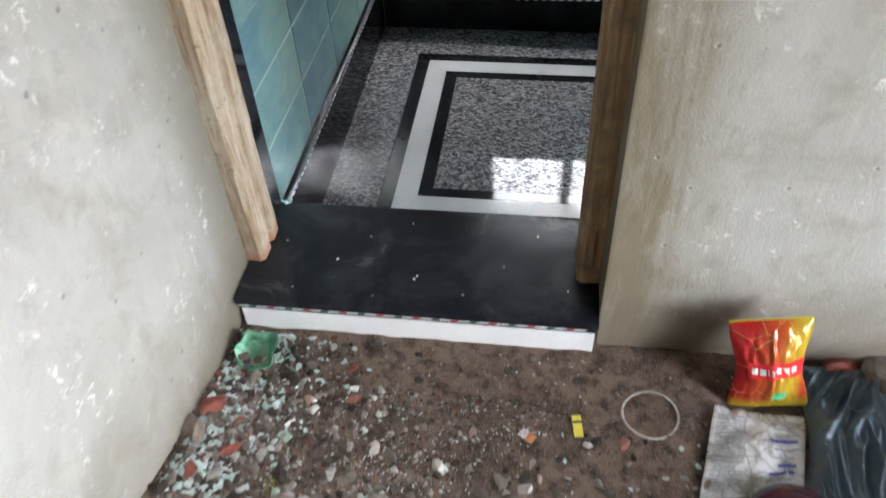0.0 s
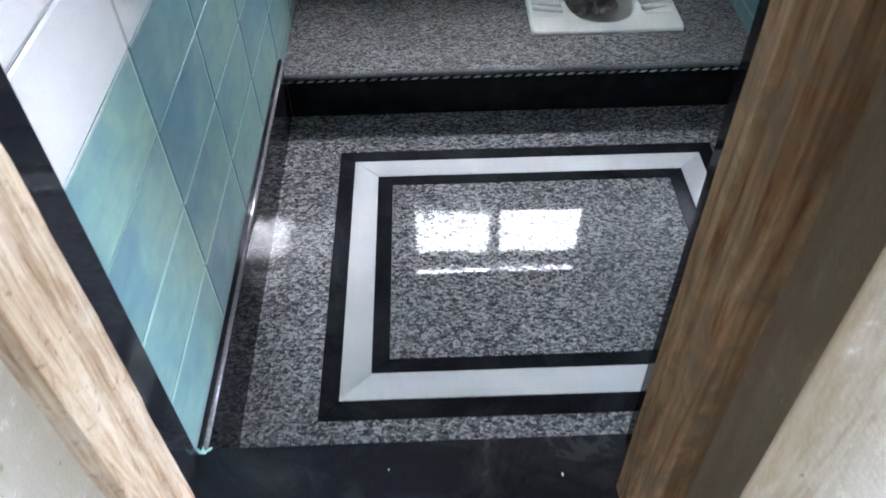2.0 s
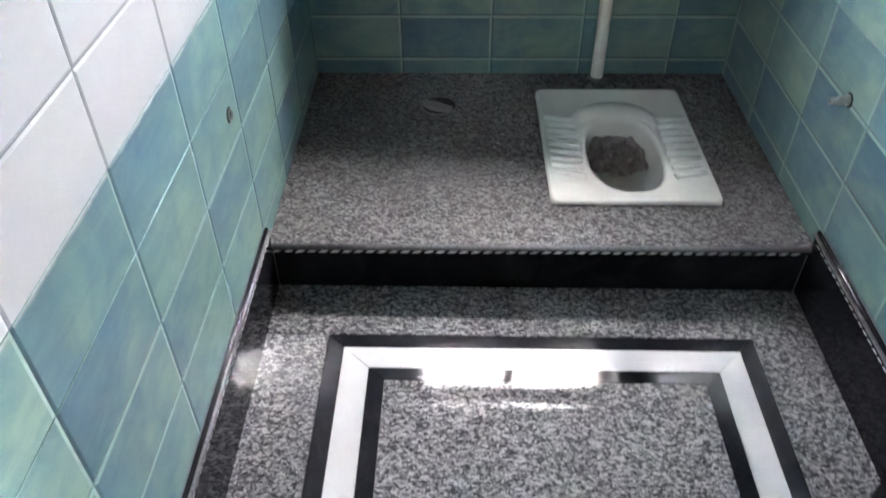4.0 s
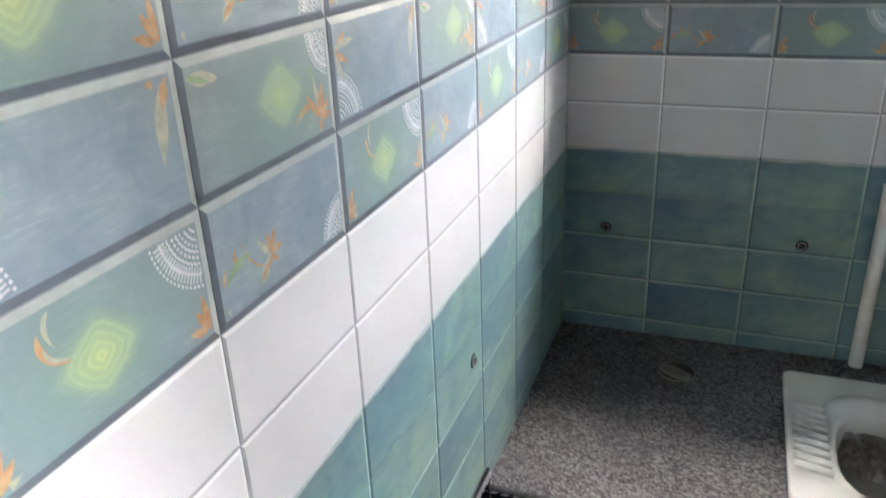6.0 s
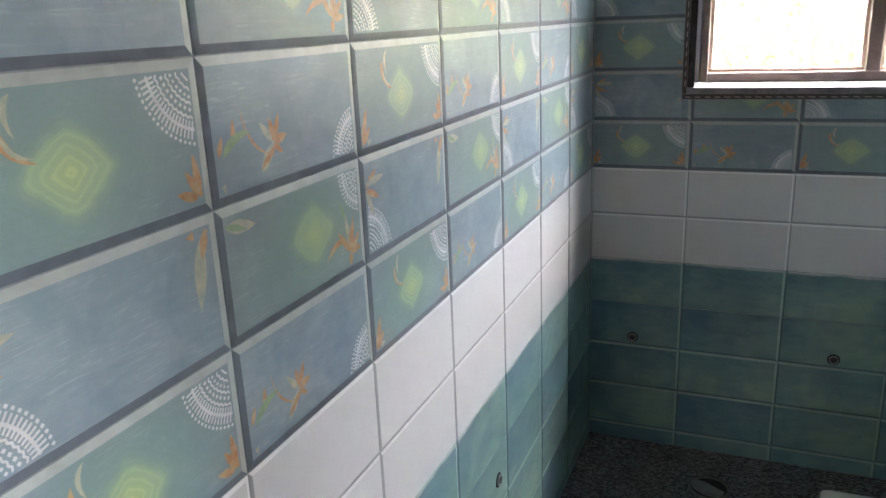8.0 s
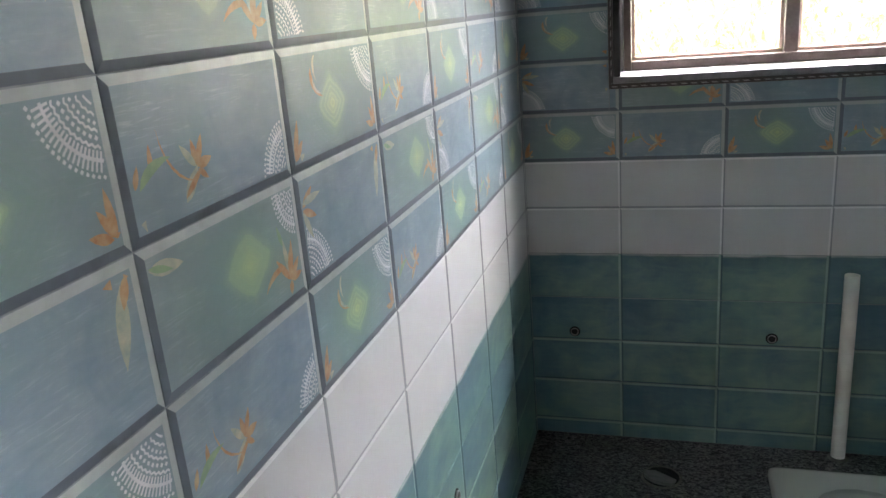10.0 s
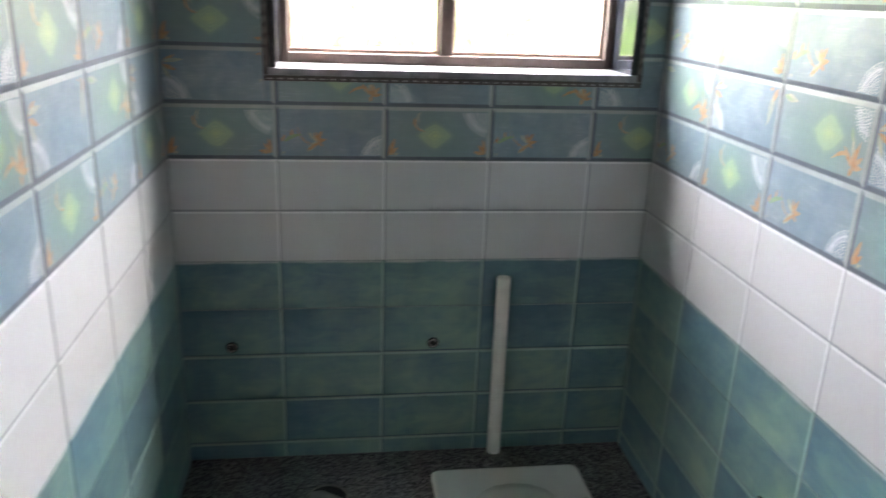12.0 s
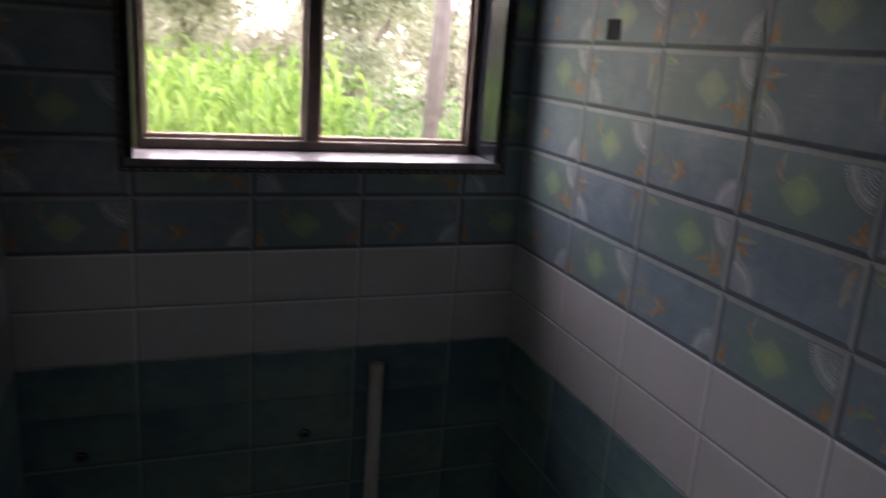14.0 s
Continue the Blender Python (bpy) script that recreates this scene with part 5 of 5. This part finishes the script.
r = random.Random(11)
forms = [maize_mesh(k) for k in range(8)]
spots = []
for row in range(11):
    y = 7.4 + row * 0.6
    for k in range(60):
        x = -9.0 + k * 0.24 + r.uniform(-0.07, 0.07)
        if x < 2.25 + (y - 7.4) * 0.12 + r.uniform(-0.2, 0.2):
            spots.append((x, y + r.uniform(-0.12, 0.12), gz, r.uniform(0, 6.28), r.uniform(0.76, 0.96)))
merge("maize_field", [forms[r.randrange(8)] for _ in spots], spots, MAIZE, "dense rows of bright green maize plants outside the window", "maize")


def leaf_cloud(seed, count, radii, leaf, hollow=0.5):
    q = np.random.default_rng(seed)
    d = q.normal(size=(count, 3))
    d /= np.linalg.norm(d, axis=1)[:, None]
    rad = (hollow + (1 - hollow) * q.random(count)) * np.array([1 + 0.45 * noise.noise(Vector(x) * 1.6 + Vector((seed, 0, 0))) for x in d])
    c = d * rad[:, None] * np.array(radii)
    e1 = q.normal(size=(count, 3))
    e1 /= np.linalg.norm(e1, axis=1)[:, None]
    e2 = np.cross(e1, q.normal(size=(count, 3)))
    e2 /= np.linalg.norm(e2, axis=1)[:, None]
    s = leaf * (0.6 + 0.8 * q.random(count))[:, None]
    v = np.stack((c - e1 * s, c - e2 * s * 0.4, c + e1 * s, c + e2 * s * 0.4), 1).reshape(-1, 3)
    return v, [tuple(range(4 * i, 4 * i + 4)) for i in range(count)]


def bush(x, y, rx, rz, seed, leaf=0.05, count=1600):
    o = base("bush", (x, y, gz), "low leafy dark green broadleaf bush beside the maize", "bush", "bushes behind the field")
    v, f = leaf_cloud(seed, count, (rx, rx * 0.8, rz), leaf, 0.4)
    v[:, 2] = np.abs(v[:, 2] + rz * 0.5)
    me = bpy.data.meshes.new("foliage")
    me.from_pydata(v.tolist(), [], f)
    me.materials.append(BUSH)
    ob = new("foliage", me)
    ob.parent = o
    bm = bmesh.new()
    for k in range(5):
        bm_tube((0, 0, 0), (0.3 * rx * math.cos(k * 1.3), 0.3 * rx * math.sin(k * 1.3), rz * 0.9), 0.012, 0.004, 6, bm=bm)
    part("stems", bm, BARK, o)


for k, (x, y, rx, rz) in enumerate(((2.95, 7.7, 0.55, 0.75), (3.4, 8.2, 0.8, 0.9), (3.0, 9.0, 0.6, 0.7), (4.1, 8.6, 0.9, 0.9), (2.6, 9.6, 1.0, 0.9), (3.6, 11.0, 1.2, 1.1))):
    bush(x, y, rx, rz, 20 + k)


def tree(x, y, h, spread, seed, label, lean=0.3, mat_=TREE, leaf=0.09, n_leaf=420):
    q = random.Random(seed)
    o = base("tree", (x, y, gz), label, "tree", "trees beyond the field")
    bm = bmesh.new()
    tips = []

    def grow(p, d, length, rad, depth):
        for k in range(3):
            nxt = p + d * (length / 3)
            bm_tube(p, nxt, rad, rad * 0.85, 8, bm=bm, cap=False)
            p, rad = nxt, rad * 0.85
            d = (d + Vector((q.uniform(-.25, .25), q.uniform(-.25, .25), q.uniform(-0.05, .15)))).normalized()
        if depth == 0:
            tips.append(p)
            return
        for k in range(3):
            a = q.uniform(0, 6.28)
            grow(p, (d * 0.75 + Vector((math.cos(a) * 0.8, math.sin(a) * 0.8, q.uniform(0.0, 0.45)))).normalized(), length * 0.72, rad * 0.68, depth - 1)
            if depth > 1:
                tips.append(p)
    grow(Vector((0, 0, 0)), Vector((lean * 0.5, 0, 1)).normalized(), h * 0.36, h * 0.030, 3)
    part("trunk", bm, BARK, o)
    allv, allf, tot = [], [], 0
    for k, t in enumerate(tips):
        v, f = leaf_cloud(seed * 100 + k, n_leaf, (spread, spread, spread * 0.7), leaf, 0.1)
        allv.append(v + np.array(t))
        allf.extend([tuple(i + tot for i in g) for g in f])
        tot += len(v)
    me = bpy.data.meshes.new("crown")
    me.from_pydata(np.concatenate(allv).tolist(), [], allf)
    me.materials.append(mat_)
    c = new("crown", me)
    c.parent = o


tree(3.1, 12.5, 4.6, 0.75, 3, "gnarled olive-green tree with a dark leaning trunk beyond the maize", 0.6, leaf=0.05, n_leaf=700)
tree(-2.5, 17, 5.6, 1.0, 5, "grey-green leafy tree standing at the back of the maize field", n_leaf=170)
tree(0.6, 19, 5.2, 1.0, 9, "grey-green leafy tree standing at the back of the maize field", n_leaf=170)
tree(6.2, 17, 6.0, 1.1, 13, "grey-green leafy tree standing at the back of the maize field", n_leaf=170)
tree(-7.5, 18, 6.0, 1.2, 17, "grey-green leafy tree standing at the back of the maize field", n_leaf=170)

post = base("post", (2.80, 7.2, gz), "pale weathered wooden post leaning slightly beside the bushes", "post")
far_post = base("post", (3.50, 8.9, gz), "thin pale grey wooden post behind the bushes", "post")
part("shaft", bm_tube((0, 0, 0), (0.10, 0, 4.4), 0.05, 0.045, 12), POST, far_post, smooth=True)
part("shaft", bm_tube((-0.02, 0, 0), (0.17, 0, 4.2), 0.085, 0.07, 12), POST, post, smooth=True)

# distance haze is put into the pale leaf colour of the scrub
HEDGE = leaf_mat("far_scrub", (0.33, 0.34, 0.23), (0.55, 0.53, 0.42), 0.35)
spots, forms = [], [leaf_cloud(300 + k, 520, (1.5, 1.1, 1.2), 0.13, 0.25) for k in range(5)]
for k in range(240):
    spots.append((r.uniform(-22, 26), r.uniform(21, 30), 6.0 * r.random() ** 1.5, r.uniform(0, 6), r.uniform(0.9, 1.6)))
merge("far_scrub", [forms[k % 5] for k in range(240)], spots, HEDGE, "scrub and trees at the far edge of the field, coloured pale as haze", "scrub")

# ---------- wall tiles ----------
CW, CH, RZ = 0.3015, 0.15, 1.117          # one moulded field of a tile, and the height where the decor begins
GAP = 0.0008
cell_cache = {}


def leaf_poly(x, y, ang, length, width, n=6, curve=0.0):
    """Outline points of a pointed leaf that starts at x, y."""
    left, right = [], []
    for i in range(n + 1):
        q = i / n
        a = ang + curve * q
        cx, cy = x + length * q * math.cos(a), y + length * q * math.sin(a)
        w = width * math.sin(math.pi * q) ** 0.8 * (1.25 - 0.5 * q)
        left.append((cx - w * math.sin(a), cy + w * math.cos(a)))
        right.append((cx + w * math.sin(a), cy - w * math.cos(a)))
    return left, right


def motif(kind):
    """Printed shapes of one field: (slot, quad or triangle) with u to the right and v up, in metres."""
    out = []

    def leaf(slot, *a, **k):
        x, y, ang, length, width = a
        L, R = leaf_poly(x, y, ang, length, width * 0.92, **k)
        for i in range(len(L) - 1):
            out.append((slot, [L[i], R[i], R[i + 1], L[i + 1]]))

    def mandala(cx, cy, a0, a1, radius):
        def arc(r, wd, wob=0.0, freq=0.0):
            n = max(8, int((a1 - a0) * r / 0.0032))
            pts = []
            for i in range(n + 1):
                a = a0 + (a1 - a0) * i / n
                rr = r + wob * (1 if i % 2 else -1)
                pts.append((cx + rr * math.cos(a), cy + rr * math.sin(a), cx + (rr + wd) * math.cos(a), cy + (rr + wd) * math.sin(a)))
            for p, q in zip(pts, pts[1:]):
                out.append((3, [(p[0], p[1]), (q[0], q[1]), (q[2], q[3]), (p[2], p[3])]))

        def dots(r, size, step):
            n = int((a1 - a0) * r / step)
            for i in range(n):
                a = a0 + (a1 - a0) * (i + 0.5) / n
                x, y = cx + r * math.cos(a), cy + r * math.sin(a)
                out.append((3, [(x - size, y), (x, y - size), (x + size, y), (x, y + size)]))

        def combs(r0, r1, step):
            n = int((a1 - a0) * r1 / step)
            for i in range(n):
                a = a0 + (a1 - a0) * (i + 0.5) / n
                d = 0.0011
                c, s = math.cos(a), math.sin(a)
                out.append((3, [(cx + r0 * c + d * s, cy + r0 * s - d * c), (cx + r1 * c + d * s, cy + r1 * s - d * c), (cx + r1 * c - d * s, cy + r1 * s + d * c), (cx + r0 * c - d * s, cy + r0 * s + d * c)]))
        k = radius / 0.07
        arc(0.008 * k, 0.0022), arc(0.014 * k, 0.0022), arc(0.020 * k, 0.0022), arc(0.026 * k, 0.0023, 0.0009)
        dots(0.0325 * k, 0.0021, 0.0058), arc(0.0362 * k, 0.0023, 0.0009)
        dots(0.0422 * k, 0.0024, 0.0064), arc(0.0468 * k, 0.0026, 0.0010)
        combs(0.0505 * k, 0.0650 * k, 0.0052), arc(0.0555 * k, 0.0032)
        dots(0.0680 * k, 0.0023, 0.0064)
    w, h, e = CW, CH, 0.010
    pi = math.pi
    if kind == "A":
        mandala(w, h, pi, 1.5 * pi, 0.084)
        leaf(5, 0.100, 0.136, 3.75, 0.034, 0.0034, curve=0.9)
        leaf(4, 0.084, 0.122, 4.35, 0.050, 0.0048, curve=1.0)
        leaf(5, 0.086, 0.108, 4.7, 0.034, 0.0026, curve=0.9)
        for a, q in ((1.9, 0.034), (1.45, 0.045), (2.6, 0.030), (1.1, 0.03)):
            leaf(4, w - 0.016 - 0.004 * (a > 2), 0.018, a + 0.25, q, 0.0055)
        leaf(4, 0.012, 0.014, 1.25, 0.052, 0.0065), leaf(4, 0.012, 0.014, 0.75, 0.034, 0.006), leaf(5, 0.012, 0.014, 1.7, 0.030, 0.005), leaf(5, 0.014, 0.012, 0.3, 0.026, 0.005)
    elif kind == "B":
        mandala(w, e * 0.4, 0.5 * pi, pi, 0.068)
        leaf(5, 0.085, 0.022, 0.85, 0.042, 0.0075), leaf(4, 0.085, 0.026, 0.62, 0.045, 0.004)
        leaf(4, 0.112, 0.052, 1.15, 0.033, 0.005), leaf(4, 0.112, 0.052, 1.75, 0.028, 0.005), leaf(5, 0.110, 0.052, 2.3, 0.034, 0.005), leaf(4, 0.112, 0.052, 0.2, 0.026, 0.006), leaf(4, 0.112, 0.050, 5.6, 0.020, 0.004)
        leaf(4, 0.105, 0.040, 3.0, 0.075, 0.0018, curve=-0.75), leaf(4, 0.042, 0.058, 1.5, 0.028, 0.004)
        leaf(6, 0.022, 0.048, 0.9, 0.055, 0.006, curve=-0.5)
        leaf(5, 0.022, 0.012, 1.9, 0.060, 0.006), leaf(4, 0.016, 0.050, 1.2, 0.022, 0.004)
    elif kind == "C":
        mandala(0.0, 0.0, 0.0, 0.5 * pi, 0.082)
        leaf(5, w - 0.026, h - 0.020, 4.55, 0.075, 0.0095), leaf(4, w - 0.018, h - 0.014, 4.4, 0.030, 0.006), leaf(4, w - 0.014, h - 0.016, 3.15, 0.032, 0.006)
        leaf(4, 0.012, h - 0.045, 0.6, 0.040, 0.006), leaf(4, 0.012, h - 0.048, 5.9, 0.040, 0.006), leaf(5, 0.012, h - 0.05, 5.2, 0.045, 0.006), leaf(5, 0.012, h - 0.04, 0.1, 0.055, 0.006)
    elif kind == "D":
        mandala(w, h * 0.93, pi, 1.5 * pi, 0.060)
        leaf(5, 0.012, h - 0.022, 6.15, 0.052, 0.0085), leaf(6, 0.012, h - 0.020, 6.0, 0.036, 0.004)
        x, y = w - 0.040, 0.030
        for a, q, s in ((1.35, 0.050, 4), (1.75, 0.058, 5), (0.75, 0.034, 4), (2.3, 0.046, 4), (1.5, 0.036, 4), (0.1, 0.028, 4), (4.5, 0.018, 4)):
            leaf(s, x, y, a, q, 0.0055)
        leaf(4, x - 0.01, y + 0.02, 2.9, 0.055, 0.0045, curve=0.55), leaf(6, x - 0.010, y + 0.045, 1.9, 0.030, 0.004)
    return out


BAND = {"W": (0.0055, 0.0048), "V": (0.0055, 0.0048), "T": (0.0072, 0.0050), "S": (0.0072, 0.0050), "R": (0.0072, 0.0050)}
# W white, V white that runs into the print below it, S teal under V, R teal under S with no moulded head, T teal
SLOTS = {"W": (WHITE_TILE, WHITE_LIT, WHITE_SHADED), "V": (WHITE_TILE, WHITE_LIT, WHITE_SHADED), "T": (TEAL, TEAL_LIT, TEAL_SHADED), "S": (TEAL_HEAD, TEAL_LIT, TEAL_SHADED), "R": (TEAL, TEAL_LIT, TEAL_SHADED)}


def cell_mesh(kind, u0, u1, v0, v1):
    """A tile field, cut to u0..u1, v0..v1 of its full size; its face looks along -Y."""
    key = (kind, round(u0, 4), round(u1, 4), round(v0, 4), round(v1, 4))
    if key in cell_cache:
        return cell_cache[key]
    light, dark = BAND.get(kind, (0.0095, 0.0095))
    full = (u0 <= 0, u1 >= CW - 0.002, v0 <= 0, v1 >= CH - 0.001)
    a0, a1, b0, b1 = u0 + GAP, u1 - GAP, v0 + GAP, v1 - GAP
    i0, i1 = a0 + (dark if full[0] else 0.0004), a1 - (light if full[1] else 0.0004)
    j0, j1 = b0 + (0.0016 if kind == "S" and full[2] else dark if full[2] and kind != "V" else 0.0004), b1 - (light if full[3] and kind not in "SR" else 0.0004)
    if i1 - i0 < 0.002 or j1 - j0 < 0.002:
        i0, i1, j0, j1 = a0 + 0.0004, a1 - 0.0004, b0 + 0.0004, b1 - 0.0004
    bm = bmesh.new()
    uv = bm.loops.layers.uv.new("UVMap")
    rings = []
    for y, (p0, p1, q0, q1) in ((0.003, (a0, a1, b0, b1)), (0.0012, (a0, a1, b0, b1)), (0.0, (i0, i1, j0, j1))):
        rings.append([bm.verts.new(p) for p in ((p0, y, q0), (p1, y, q0), (p1, y, q1), (p0, y, q1))])
    for k in range(4):
        j = (k + 1) % 4
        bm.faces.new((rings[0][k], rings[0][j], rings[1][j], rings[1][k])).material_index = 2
        # top and right bevels are coloured as lit, bottom and left as shaded
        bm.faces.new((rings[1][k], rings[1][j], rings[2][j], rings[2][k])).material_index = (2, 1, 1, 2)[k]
    bm.faces.new(rings[2]).material_index = 0
    if kind in "ABCD":
        for order, (slot, pts) in enumerate(motif(kind)):
            if all(i0 + 0.0005 < x < i1 - 0.0005 and j0 + 0.0005 < y < j1 - 0.0005 for x, y in pts):
                vs = [bm.verts.new((x, -0.00025 - order * 0.0000012, y)) for x, y in pts]
                f = bm.faces.new(vs)
                f.material_index = slot
                f.normal_update()
                if f.normal.y > 0:
                    f.normal_flip()
    for f in bm.faces:
        for lp in f.loops:
            lp[uv].uv = (lp.vert.co.x, lp.vert.co.z)
    me = bpy.data.meshes.new("tile")
    bm.to_mesh(me)
    bm.free()
    for mt in SLOTS.get(kind) or (DECOR[kind], BAND_LIT, BAND_SHADED, INK_WHITE, INK_ORANGE, INK_CREAM, INK_GREEN):
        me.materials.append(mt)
    cell_cache[key] = me
    return me


def tile_wall(wall, place, lines, parity, zmin, hole=None):
    """Lays fields on a wall. lines: start and end of each column along the wall; zmin(u): the foot of the tiling; hole: u0, u1, z0, z1."""
    def lay(kind, us, ue, zs, ze, c0, r0):
        if ue - us < 0.004 or ze - zs < 0.004:
            return
        ob = new("tile", cell_mesh(kind, us - c0, ue - c0, zs - r0, ze - r0))
        ob.matrix_world = place(c0, r0)
        keep(ob, wall)
    for k, (c0, us, ue) in enumerate(lines):
        for row in range(-7, 11):
            r0 = RZ + row * CH
            kind = "T" if row < -4 else "R" if row < -3 else "S" if row < -2 else "V" if row < -1 else "W" if row < 0 else "AB"[(k + parity) % 2] if row % 2 == 0 else "CD"[(k + parity) % 2]
            foot = zmin((us + ue) / 2)
            zs, ze = max(r0, foot), min(r0 + CH, H)
            if ze <= zs:
                continue
            if hole and us < hole[1] and ue > hole[0] and zs < hole[3] and ze > hole[2]:
                lay(kind, us, min(ue, hole[0]), zs, ze, c0, r0)
                lay(kind, max(us, hole[1]), ue, zs, ze, c0, r0)
                m0, m1 = max(us, hole[0]), min(ue, hole[1])
                lay(kind, m0, m1, zs, min(ze, hole[2]), c0, r0)
                lay(kind, m0, m1, max(zs, hole[3]), ze, c0, r0)
            else:
                lay(kind, us, ue, zs, ze, c0, r0)


def columns(start_u, size, lo, hi):
    k, out = 0, []
    while start_u + k * size < hi - 0.003:
        c0 = start_u + k * size
        out.append((c0, max(c0, lo), min(c0 + CW, hi)))
        k += 1
    return out


west = columns(-0.004, CW, 0.0018, D)
tile_wall(wall_west, lambda u, z: pose(0.0, u, z, 0, 0, 90), west, 0, lambda u: 0.213 if u < P else PZ)
# along the east wall the fields run from the back to the door
east = columns(D - 1.8050 - 2 * CW, CW, 0.0, D - 0.018)
tile_wall(wall_east, lambda u, z: pose(W, D - u, z, 0, 0, -90), east, 0, lambda u: PZ if u < D - P else 0.213)
tile_wall(wall_north, lambda u, z: pose(u, D, z), columns(-0.0085, 0.2995, 0.0, W), 0, lambda u: PZ, (WX0 - 0.034, WX1 + 0.034, WZ0 - 0.034, WZ1 + 0.035))
